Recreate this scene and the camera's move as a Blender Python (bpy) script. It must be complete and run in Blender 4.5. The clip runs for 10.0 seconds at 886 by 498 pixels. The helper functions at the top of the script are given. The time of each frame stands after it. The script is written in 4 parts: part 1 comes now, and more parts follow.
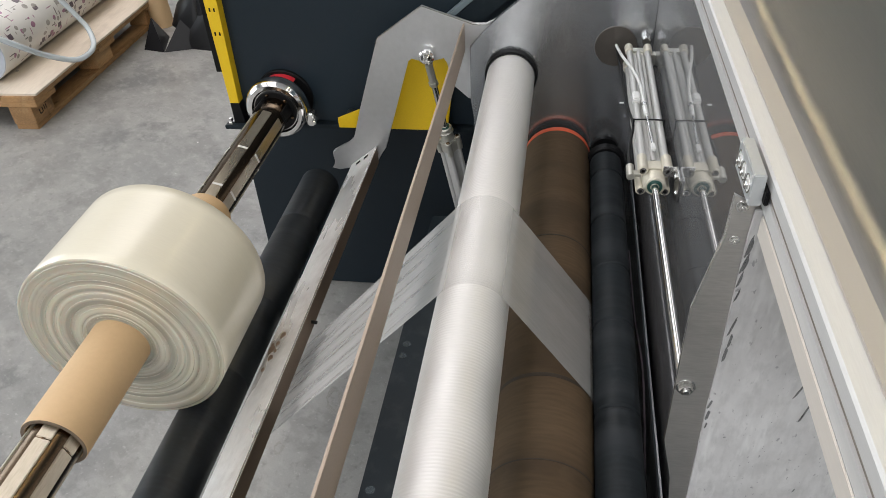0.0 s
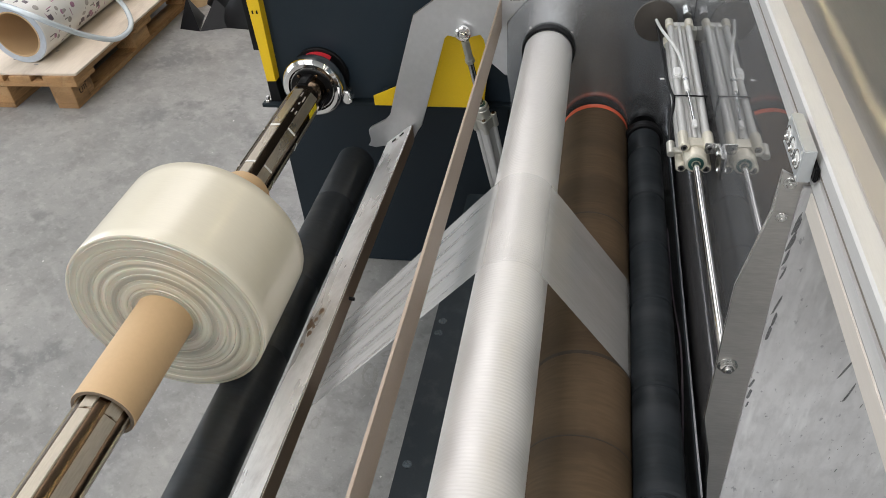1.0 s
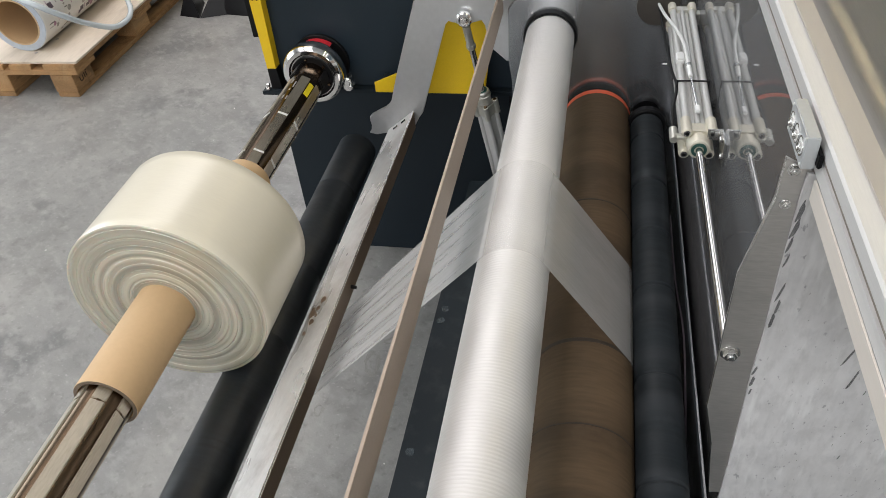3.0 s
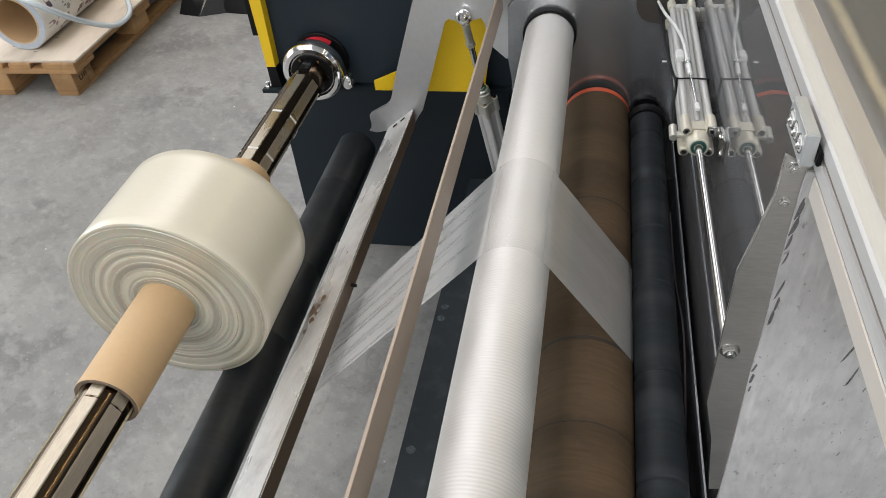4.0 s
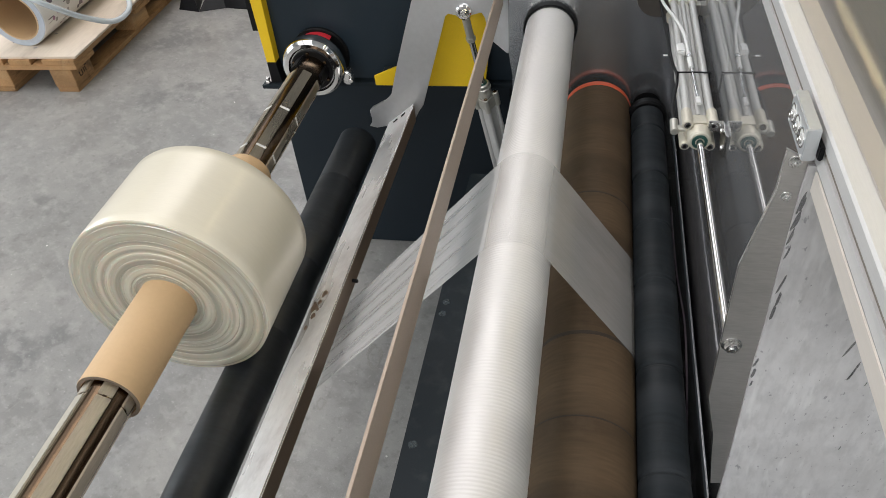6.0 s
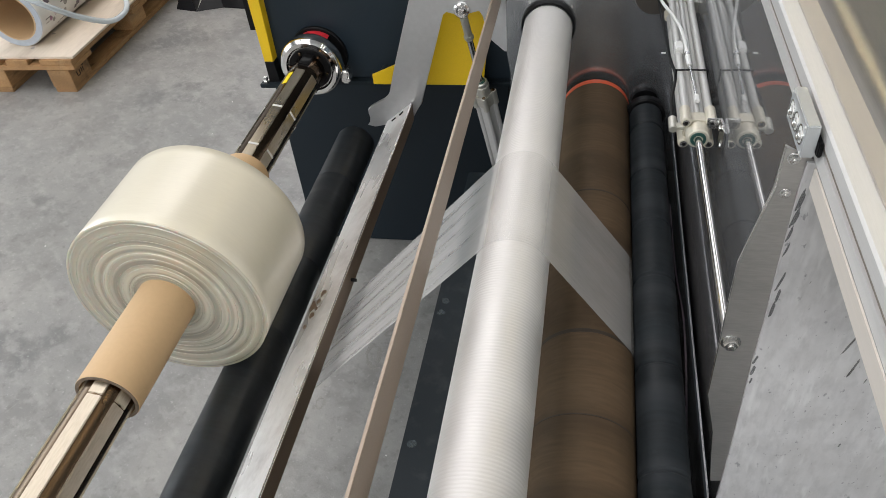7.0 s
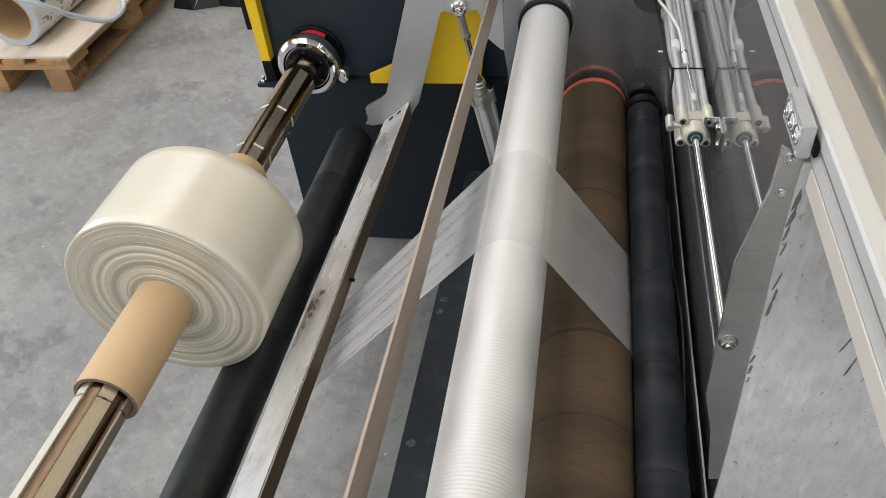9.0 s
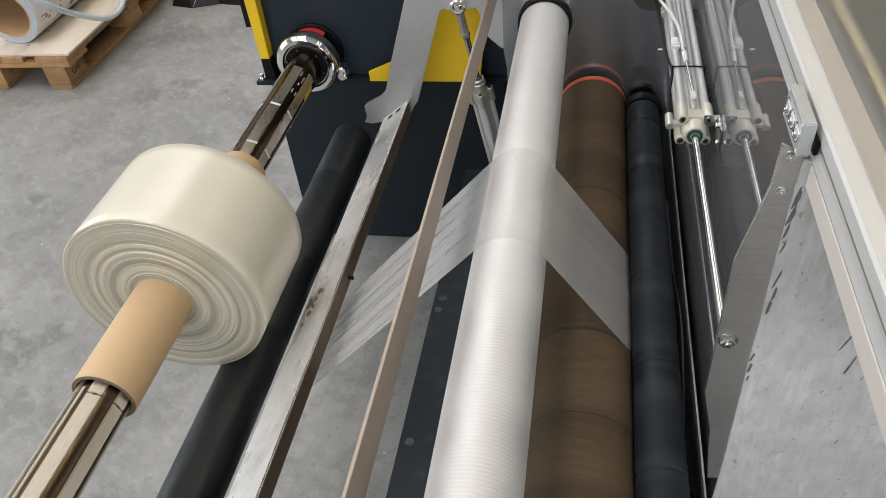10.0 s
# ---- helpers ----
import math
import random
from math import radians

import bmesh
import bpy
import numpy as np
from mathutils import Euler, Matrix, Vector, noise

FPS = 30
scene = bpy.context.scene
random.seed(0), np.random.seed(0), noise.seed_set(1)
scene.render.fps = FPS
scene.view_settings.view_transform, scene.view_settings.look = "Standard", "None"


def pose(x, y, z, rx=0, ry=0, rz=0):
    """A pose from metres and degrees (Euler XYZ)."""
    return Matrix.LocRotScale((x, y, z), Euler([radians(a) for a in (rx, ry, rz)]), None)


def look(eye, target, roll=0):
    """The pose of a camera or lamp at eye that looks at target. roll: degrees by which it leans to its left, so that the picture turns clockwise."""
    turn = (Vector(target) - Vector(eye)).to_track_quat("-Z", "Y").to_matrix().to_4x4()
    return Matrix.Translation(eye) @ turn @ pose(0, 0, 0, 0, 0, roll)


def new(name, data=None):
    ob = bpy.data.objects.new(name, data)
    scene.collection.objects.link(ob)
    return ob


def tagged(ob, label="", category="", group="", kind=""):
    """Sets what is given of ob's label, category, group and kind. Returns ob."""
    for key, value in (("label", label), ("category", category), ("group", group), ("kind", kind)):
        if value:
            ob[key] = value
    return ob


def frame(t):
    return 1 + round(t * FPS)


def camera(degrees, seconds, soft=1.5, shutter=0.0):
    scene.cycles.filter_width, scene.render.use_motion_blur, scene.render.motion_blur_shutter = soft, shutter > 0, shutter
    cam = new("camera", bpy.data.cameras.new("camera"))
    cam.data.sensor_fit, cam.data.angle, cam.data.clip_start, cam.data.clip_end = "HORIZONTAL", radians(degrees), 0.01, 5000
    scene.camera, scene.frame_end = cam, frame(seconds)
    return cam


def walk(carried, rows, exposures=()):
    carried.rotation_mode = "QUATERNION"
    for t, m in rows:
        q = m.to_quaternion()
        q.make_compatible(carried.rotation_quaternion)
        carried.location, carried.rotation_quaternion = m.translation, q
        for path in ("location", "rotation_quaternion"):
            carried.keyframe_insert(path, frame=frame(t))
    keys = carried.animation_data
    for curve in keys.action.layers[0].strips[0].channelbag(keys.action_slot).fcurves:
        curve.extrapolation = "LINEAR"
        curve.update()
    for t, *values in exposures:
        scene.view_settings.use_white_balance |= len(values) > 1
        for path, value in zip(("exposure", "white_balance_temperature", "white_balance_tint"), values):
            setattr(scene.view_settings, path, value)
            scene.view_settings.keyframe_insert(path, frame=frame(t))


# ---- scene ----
cam = camera(61.2, 10.0, soft=0.8)
PATH = [
    (0, (0.007, -0.017, 1.431), (-0.278, 1.532, 0.198), -3.5),
    (0.5, (0.0, -0.024, 1.435), (-0.337, 1.496, 0.179), -4.6),
    (1, (-0.002, -0.022, 1.432), (-0.365, 1.478, 0.16), -5.3),
    (1.5, (0.0, -0.021, 1.435), (-0.372, 1.469, 0.153), -5.5),
    (2, (-0.001, -0.019, 1.431), (-0.371, 1.466, 0.143), -5.5),
    (2.5, (-0.001, -0.017, 1.431), (-0.37, 1.462, 0.136), -5.7),
    (4, (-0.001, -0.018, 1.432), (-0.369, 1.454, 0.128), -6.0),
    (4.5, (-0.001, -0.017, 1.433), (-0.369, 1.452, 0.126), -6.1),
    (5, (0.0, -0.016, 1.433), (-0.371, 1.45, 0.124), -6.3),
    (5.5, (-0.001, -0.017, 1.433), (-0.372, 1.446, 0.121), -6.3),
    (7, (-0.001, -0.016, 1.431), (-0.368, 1.444, 0.115), -6.5),
    (7.5, (-0.001, -0.016, 1.433), (-0.366, 1.444, 0.116), -6.5),
    (8, (-0.001, -0.016, 1.432), (-0.366, 1.444, 0.115), -6.6),
    (8.5, (-0.001, -0.016, 1.433), (-0.364, 1.443, 0.114), -6.7),
    (9, (0.0, -0.014, 1.434), (-0.363, 1.442, 0.112), -6.7),
    (9.5, (0.0, -0.013, 1.431), (-0.362, 1.442, 0.108), -6.6),
    (10, (0.0, -0.013, 1.432), (-0.361, 1.441, 0.107), -6.6),
]
walk(cam, [(t, look(eye, target, roll)) for t, eye, target, roll in PATH], exposures=[(0, 0.12), (10.0, 0.12)])

# ---- light: a factory hall with daylight strips in its roof and one row of warm lamps ----
world = bpy.data.worlds.new("world")
scene.world = world
world.use_nodes = True
sky = world.node_tree.nodes.new("ShaderNodeTexSky")
sky.sky_type, sky.sun_disc, sky.sun_elevation, sky.sun_rotation = "NISHITA", False, radians(40), radians(120)
world.node_tree.links.new(sky.outputs[0], world.node_tree.nodes["Background"].inputs[0])
world.node_tree.nodes["Background"].inputs[1].default_value = 0.10


def area(name, place, target, sx, sy, watts, colour):
    data = bpy.data.lights.new(name, "AREA")
    data.shape, data.size, data.size_y, data.energy, data.color = "RECTANGLE", sx, sy, watts, colour
    ob = new(name, data)
    ob.matrix_world = look(place, target)
    return ob


SKYLIGHTS = ((-5.4, 2.6, 390), (-2.5, 2.6, 900), (4.4, 0.5, 55))
for sx, wide, watts in SKYLIGHTS:
    area("skylight_lamp", (sx, 13.0, 6.38), (sx, 13.001, 0), wide, 36.0, watts, (1.0, 0.943, 0.90))
area("lamp_row", (3.1, 13.0, 6.38), (3.1, 13.001, 0), 0.10, 36.0, 250, (1.0, 0.84, 0.48))
# added cool fill from the west for bluish left sides; no opening is modelled
area("west_fill", (-8.9, 2.0, 2.5), (0, 2.0, 1.4), 7.0, 4.4, 430, (0.82, 0.925, 1.0))
# added fill inside the closed south wall, brightening faces turned towards -Y
area("south_fill", (0.5, -5.9, 3.6), (0.5, 0, 2.2), 9.0, 2.6, 440, (0.95, 0.97, 0.99))


# ---- materials ----
def material(name, colour, rough=0.5, metal=0.0, bump=0.0, scale=30.0, vary=0.15, stretch=(1, 1, 1), fine=None,
             coat=0.0, alpha=1.0, rough_vary=0.1, spec=0.5, aniso=0.0, dirt=None, dirt_scale=4.0, dirt_amount=0.5, island=0.0):
    """A Principled surface whose colour, gloss and relief vary at two scales in the object's own space."""
    m = bpy.data.materials.new(name)
    m.use_nodes = True
    nt = m.node_tree
    n, l = nt.nodes, nt.links
    b = n["Principled BSDF"]
    tc = n.new("ShaderNodeTexCoord")
    mp = n.new("ShaderNodeMapping")
    mp.inputs["Scale"].default_value = stretch
    l.new(tc.outputs["Object"], mp.inputs["Vector"])
    big = n.new("ShaderNodeTexNoise")
    big.inputs["Scale"].default_value, big.inputs["Detail"].default_value = scale * 0.15, 4
    small = n.new("ShaderNodeTexNoise")
    small.inputs["Scale"].default_value, small.inputs["Detail"].default_value = scale if fine is None else fine, 6
    l.new(mp.outputs[0], big.inputs["Vector"]), l.new(mp.outputs[0], small.inputs["Vector"])
    add = n.new("ShaderNodeMath")
    add.operation = "ADD"
    l.new(big.outputs["Fac"], add.inputs[0]), l.new(small.outputs["Fac"], add.inputs[1])
    rng = n.new("ShaderNodeMapRange")
    rng.inputs["From Min"].default_value, rng.inputs["From Max"].default_value = 0.7, 1.3
    rng.inputs["To Min"].default_value, rng.inputs["To Max"].default_value = 1 - vary, 1 + vary
    l.new(add.outputs[0], rng.inputs["Value"])
    mul = n.new("ShaderNodeMix")
    mul.data_type, mul.blend_type = "RGBA", "MULTIPLY"
    mul.inputs["Factor"].default_value = 1
    mul.inputs[6].default_value = (*colour, 1)
    l.new(rng.outputs[0], mul.inputs[7])
    out = mul.outputs[2]
    if dirt:
        dn = n.new("ShaderNodeTexNoise")
        dn.inputs["Scale"].default_value, dn.inputs["Detail"].default_value, dn.inputs["Roughness"].default_value = dirt_scale, 8, 0.65
        l.new(tc.outputs["Object"], dn.inputs["Vector"])
        dr = n.new("ShaderNodeMapRange")
        dr.inputs["From Min"].default_value, dr.inputs["From Max"].default_value = 0.5, 0.72
        dr.inputs["To Max"].default_value = dirt_amount
        l.new(dn.outputs["Fac"], dr.inputs["Value"])
        dm = n.new("ShaderNodeMix")
        dm.data_type = "RGBA"
        dm.inputs[7].default_value = (*dirt, 1)
        l.new(dr.outputs[0], dm.inputs["Factor"]), l.new(out, dm.inputs[6])
        out = dm.outputs[2]
    if island:
        oi = n.new("ShaderNodeObjectInfo")
        ir = n.new("ShaderNodeMapRange")
        ir.inputs["To Min"].default_value, ir.inputs["To Max"].default_value = 1 - island, 1 + island
        l.new(oi.outputs["Random"], ir.inputs["Value"])
        im = n.new("ShaderNodeMix")
        im.data_type, im.blend_type = "RGBA", "MULTIPLY"
        im.inputs["Factor"].default_value = 1
        l.new(out, im.inputs[6]), l.new(ir.outputs[0], im.inputs[7])
        out = im.outputs[2]
    l.new(out, b.inputs["Base Color"])
    rr = n.new("ShaderNodeMapRange")
    rr.inputs["From Min"].default_value, rr.inputs["From Max"].default_value = 0.3, 0.7
    rr.inputs["To Min"].default_value, rr.inputs["To Max"].default_value = max(0.02, rough - rough_vary * rough), min(1, rough + rough_vary * rough)
    l.new(big.outputs["Fac"], rr.inputs["Value"]), l.new(rr.outputs[0], b.inputs["Roughness"])
    b.inputs["Metallic"].default_value, b.inputs["Specular IOR Level"].default_value = metal, spec
    b.inputs["Coat Weight"].default_value, b.inputs["Coat Roughness"].default_value = coat, 0.12
    b.inputs["Alpha"].default_value, b.inputs["Anisotropic"].default_value = alpha, aniso
    if bump:
        bp = n.new("ShaderNodeBump")
        bp.inputs["Strength"].default_value, bp.inputs["Distance"].default_value = bump, 0.001
        l.new(small.outputs["Fac"], bp.inputs["Height"]), l.new(bp.outputs[0], b.inputs["Normal"])
    return m


def ringed(m, per_metre, depth, dark=0.0, span=None):
    """Adds fine turned rings along the object's Y axis to a material's relief."""
    n, l = m.node_tree.nodes, m.node_tree.links
    tc = n.new("ShaderNodeTexCoord")
    wave = n.new("ShaderNodeTexWave")
    wave.bands_direction, wave.wave_profile = "Y", "SIN"
    wave.inputs["Scale"].default_value = per_metre / 3.183
    wave.inputs["Distortion"].default_value = 0.35
    l.new(tc.outputs["Object"], wave.inputs["Vector"])
    bp = n.new("ShaderNodeBump")
    bp.inputs["Strength"].default_value, bp.inputs["Distance"].default_value = 1.0, depth
    l.new(wave.outputs["Fac"], bp.inputs["Height"])
    l.new(bp.outputs[0], n["Principled BSDF"].inputs["Normal"])
    return m


M = dict(
    concrete=material("concrete", (0.243, 0.240, 0.231), 0.40, bump=0.08, scale=13, fine=330, vary=0.17, dirt=(0.165, 0.163, 0.162), dirt_scale=1.7, dirt_amount=0.6),
    lip_side=material("pale_beige_lip", (0.66, 0.61, 0.555), 0.45, 0.25, scale=20, fine=60, vary=0.03, stretch=(8, 0.3, 8)),
    lip=material("beige_lip_steel", (0.50, 0.475, 0.45), 0.42, 0.6, scale=20, fine=60, vary=0.015, stretch=(8, 0.3, 8)),
    wall_paint=material("wall_paint", (0.62, 0.62, 0.60), 0.8, scale=4),
    roof_sheet=material("roof_sheet", (0.52, 0.53, 0.535), 0.6, scale=4),
    dark_paint=material("dark_blue_grey_paint", (0.012, 0.0195, 0.027), 0.42, spec=0.27, bump=0.12, scale=12, fine=500, vary=0.10),
    frame_paint=material("frame_paint", (0.010, 0.016, 0.021), 0.5, spec=0.25, bump=0.1, scale=20, fine=400, vary=0.15, dirt=(0.10, 0.115, 0.12), dirt_scale=18, dirt_amount=0.22),
    strut_paint=material("strut_blue_grey_paint", (0.16, 0.20, 0.22), 0.4, scale=30, vary=0.06),
    yellow=material("yellow_paint", (0.71, 0.47, 0.010), 0.42, bump=0.08, scale=30, fine=400, vary=0.06),
    black=material("black_plastic", (0.0035, 0.0035, 0.004), 0.5, spec=0.2, scale=40),
    # near black: the shade inside the machine, put into a colour
    void=material("shaded_machine_inside", (0.004, 0.004, 0.0035), 0.85, spec=0.15, scale=10),
    steel=material("brushed_steel", (0.50, 0.49, 0.475), 0.34, 1.0, bump=0.06, scale=40, fine=60, vary=0.07, stretch=(12, 0.5, 12), rough_vary=0.25, aniso=0.3),
    plate_steel=material("blasted_steel_plate", (0.60, 0.605, 0.615), 0.45, 0.9, bump=0.02, scale=14, fine=90, vary=0.05, rough_vary=0.2),
    end_steel=material("satin_end_plate", (0.46, 0.475, 0.495), 0.17, 1.0, bump=0.02, scale=12, fine=120, vary=0.14, rough_vary=0.4),
    mirror_steel=material("polished_side_steel", (0.42, 0.42, 0.425), 0.035, 1.0, scale=10, fine=60, vary=0.06, rough_vary=0.5),
    shelf_steel=material("worn_shelf_steel", (0.86, 0.85, 0.835), 0.3, 0.55, bump=0.05, scale=30, fine=40, vary=0.06, stretch=(3, 1, 3), rough_vary=0.35, dirt=(0.24, 0.20, 0.16), dirt_scale=7, dirt_amount=0.4),
    # the flange's dark reflection is put into this brown base colour
    flange_steel=material("dark_reflection_flange_steel", (0.21, 0.155, 0.115), 0.42, 0.35, scale=60, fine=200, vary=0.1, stretch=(8, 1, 8)),
    latch_alu=material("grey_latch_aluminium", (0.50, 0.52, 0.53), 0.4, 0.5, scale=60, fine=300, vary=0.04),
    bar_steel=material("beige_tinted_bar_steel", (0.35, 0.282, 0.225), 0.44, 0.3, bump=0.05, scale=60, fine=200, vary=0.08, stretch=(8, 1, 8)),
    chrome=material("chrome", (0.72, 0.71, 0.70), 0.09, 1.0, scale=20, vary=0.03),
    bright=material("bright_zinc", (0.66, 0.655, 0.64), 0.22, 1.0, scale=80, vary=0.08, bump=0.05),
    alu=material("anodised_aluminium", (0.63, 0.625, 0.615), 0.4, 0.3, scale=30, fine=200, vary=0.04, stretch=(6, 0.4, 6)),
    cast=material("cast_aluminium", (0.56, 0.55, 0.50), 0.42, 0.75, scale=60, fine=300, vary=0.08, bump=0.08),
    sleeve=material("white_metal_sleeve", (0.70, 0.69, 0.68), 0.6, 0.65, scale=12, fine=160, vary=0.05, stretch=(0.6, 6, 0.6), rough_vary=0.2),
    brown=material("brown_fabric_cover", (0.103, 0.069, 0.040), 0.6, spec=0.14, bump=0.12, scale=14, fine=60, vary=0.20, stretch=(0.5, 4, 0.5)),
    rubber=material("dark_rubber", (0.012, 0.0155, 0.018), 0.6, spec=0.22, bump=0.06, scale=30, fine=60, vary=0.4, stretch=(0.2, 3, 0.2), rough_vary=0.3),
    rubber_black=material("black_rubber", (0.009, 0.012, 0.016), 0.5, spec=0.6, bump=0.05, scale=20, fine=60, vary=0.5, stretch=(0.15, 3, 0.15), rough_vary=0.4),
    brown_seam=material("brown_seam", (0.036, 0.025, 0.016), 0.7, scale=60, vary=0.3),
    scuff=material("scuffed_paint", (0.05, 0.066, 0.075), 0.6, scale=200, vary=0.5, alpha=0.7),
    grommet=material("bronze_grey_cover", (0.16, 0.145, 0.13), 0.4, 0.8, scale=40, vary=0.1),
    slot=material("slot_strip", (0.28, 0.25, 0.215), 0.5, 0.4, scale=40, vary=0.1),
    orange=material("orange_band", (0.78, 0.13, 0.05), 0.35, scale=30, vary=0.05),
    red=material("red_plastic", (0.62, 0.03, 0.045), 0.3, scale=30, vary=0.05),
    board=material("cardboard", (0.56, 0.385, 0.215), 0.62, bump=0.05, scale=16, fine=140, vary=0.03),
    board_edge=material("cardboard_edge", (0.14, 0.105, 0.075), 0.8, bump=0.2, scale=200, vary=0.25),
    wound=material("wound_film", (0.67, 0.628, 0.515), 0.36, scale=8, fine=90, vary=0.03, stretch=(0.5, 6, 0.5), coat=0.42, rough_vary=0.25, spec=0.5),
    wound_face=material("wound_film_end", (0.49, 0.455, 0.36), 0.13, scale=8, fine=90, vary=0.03, rough_vary=0.3, spec=0.9, coat=1.0),
    film=material("clear_film", (0.72, 0.715, 0.705), 0.2, scale=10, fine=40, vary=0.08, stretch=(1, 10, 1), alpha=0.42, bump=0.1),
    leaf_steel=material("worn_leaf_steel", (0.43, 0.385, 0.31), 0.3, 0.8, scale=40, fine=120, vary=0.14, stretch=(4, 0.6, 4), rough_vary=0.4),
    shaft_dark=material("dark_oiled_steel", (0.125, 0.085, 0.054), 0.22, 1.0, scale=30, fine=90, vary=0.2, stretch=(4, 0.6, 4), rough_vary=0.4),
    tube_grey=material("grey_cylinder_tube", (0.50, 0.495, 0.475), 0.36, 0.35, scale=30, fine=200, vary=0.06, stretch=(6, 0.4, 6)),
    cream=material("cream_cast_metal", (0.60, 0.565, 0.47), 0.4, 0.35, scale=60, fine=300, vary=0.08, bump=0.06),
    teal_paint=material("blue_grey_wall_paint", (0.10, 0.135, 0.16), 0.7, scale=4),
    wrap=material("clear_film_on_roller", (0.74, 0.735, 0.725), 0.22, scale=10, fine=40, vary=0.06, stretch=(1, 10, 1), alpha=0.2),
    wood=material("pallet_wood", (0.36, 0.205, 0.09), 0.72, bump=0.3, scale=16, fine=60, vary=0.34, stretch=(4, 0.5, 4), island=0.25),
    ply=material("plywood_sheet", (0.63, 0.545, 0.45), 0.6, bump=0.12, scale=8, fine=40, vary=0.08, stretch=(4, 0.5, 4), dirt=(0.33, 0.25, 0.17), dirt_scale=2.5, dirt_amount=0.35),
    bag=material("black_plastic_bag", (0.006, 0.006, 0.007), 0.4, spec=0.22, scale=20, bump=0.3),
    hose=material("clear_hose", (0.62, 0.68, 0.72), 0.2, scale=30, vary=0.05, alpha=0.75),
    print_white=material("printed_film_white", (0.68, 0.665, 0.64), 0.35, scale=10, vary=0.05),
    print_edge=material("wound_grey_edge", (0.42, 0.46, 0.52), 0.4, scale=40, vary=0.1),
    print_pink=material("print_pink", (0.34, 0.17, 0.26), 0.4, scale=40, vary=0.4),
    print_dark=material("print_dark", (0.10, 0.075, 0.095), 0.4, scale=60, vary=0.5),
    print_grey=material("print_grey", (0.33, 0.31, 0.29), 0.4, scale=60, vary=0.3),
    white=material("white_plastic", (0.72, 0.72, 0.70), 0.35, scale=50, vary=0.05),
    label_yellow=material("label_yellow", (0.75, 0.62, 0.02), 0.4, scale=50, vary=0.1),
    green=material("green_seal", (0.01, 0.06, 0.05), 0.4, scale=50),
    scuffed=material("scuffed_light_panel", (0.54, 0.533, 0.532), 0.45, 0.1, bump=0.08, scale=14, fine=70, vary=0.13, stretch=(1, 1, 0.25), rough_vary=0.3, dirt=(0.36, 0.36, 0.37), dirt_scale=22, dirt_amount=0.4),
    smear=material("dark_smear", (0.14, 0.143, 0.15), 0.5, 0.3, scale=300, vary=0.6, alpha=0.38),
    cover=material("cover_steel", (0.45, 0.44, 0.435), 0.33, 1.0, bump=0.02, scale=25, fine=120, vary=0.05, stretch=(8, 0.3, 8), rough_vary=0.2),
    bracket_steel=material("brushed_bracket_steel", (0.47, 0.455, 0.435), 0.34, 0.75, bump=0.05, scale=40, fine=90, vary=0.1, stretch=(1, 1, 6), rough_vary=0.2),
    glue=material("brown_dried_glue", (0.13, 0.085, 0.055), 0.5, scale=200, vary=0.4),
    stain=material("floor_stain", (0.24, 0.235, 0.22), 0.5, scale=60, vary=0.25),
)
ringed(M["sleeve"], 230, 0.00017)


def worn(m, layers):
    """Adds patches, bands or scratches: noise scale, detail, stretch, turn, threshold, colour and amount for each."""
    n, l = m.node_tree.nodes, m.node_tree.links
    b = n["Principled BSDF"]
    out = b.inputs["Base Color"].links[0].from_socket
    tc = n.new("ShaderNodeTexCoord")
    for scale, detail, stretch, turn, lo, hi, colour, amount in layers:
        mp = n.new("ShaderNodeMapping")
        mp.inputs["Rotation"].default_value = (0, 0, radians(turn))
        turned = n.new("ShaderNodeMapping")
        turned.inputs["Scale"].default_value = stretch
        l.new(tc.outputs["Object"], mp.inputs["Vector"]), l.new(mp.outputs[0], turned.inputs["Vector"])
        tex = n.new("ShaderNodeTexNoise")
        tex.inputs["Scale"].default_value, tex.inputs["Detail"].default_value, tex.inputs["Roughness"].default_value = scale, detail, 0.62
        l.new(turned.outputs[0], tex.inputs["Vector"])
        rng = n.new("ShaderNodeMapRange")
        rng.inputs["From Min"].default_value, rng.inputs["From Max"].default_value, rng.inputs["To Max"].default_value = lo, hi, amount
        l.new(tex.outputs["Fac"], rng.inputs["Value"])
        mix = n.new("ShaderNodeMix")
        mix.data_type = "RGBA"
        mix.inputs[7].default_value = (*colour, 1)
        l.new(rng.outputs[0], mix.inputs["Factor"]), l.new(out, mix.inputs[6])
        out = mix.outputs[2]
    l.new(out, b.inputs["Base Color"])


worn(M["concrete"], (
    (2.6, 8, (1, 1, 1), 0, 0.46, 0.66, (0.325, 0.318, 0.302), 0.65),
    (7.0, 12, (1, 1, 1), 15, 0.49, 0.60, (0.165, 0.160, 0.155), 0.55),
    (3.4, 10, (1, 1, 1), 70, 0.57, 0.64, (0.105, 0.106, 0.108), 0.55),
    (1.3, 6, (1, 1.5, 1), 20, 0.48, 0.62, (0.19, 0.189, 0.183), 0.5),
    (17.0, 10, (1, 1.6, 1), 40, 0.50, 0.66, (0.345, 0.340, 0.322), 0.5),
    (38.0, 8, (1, 1, 1), 0, 0.56, 0.68, (0.14, 0.136, 0.13), 0.5),
    (90.0, 5, (1, 1, 1), 0, 0.60, 0.70, (0.46, 0.45, 0.43), 0.4),
    (11.0, 4, (14, 0.5, 1), 24, 0.62, 0.76, (0.42, 0.41, 0.40), 0.25),
    (9.0, 4, (18, 0.4, 1), -52, 0.64, 0.76, (0.16, 0.155, 0.15), 0.3)))
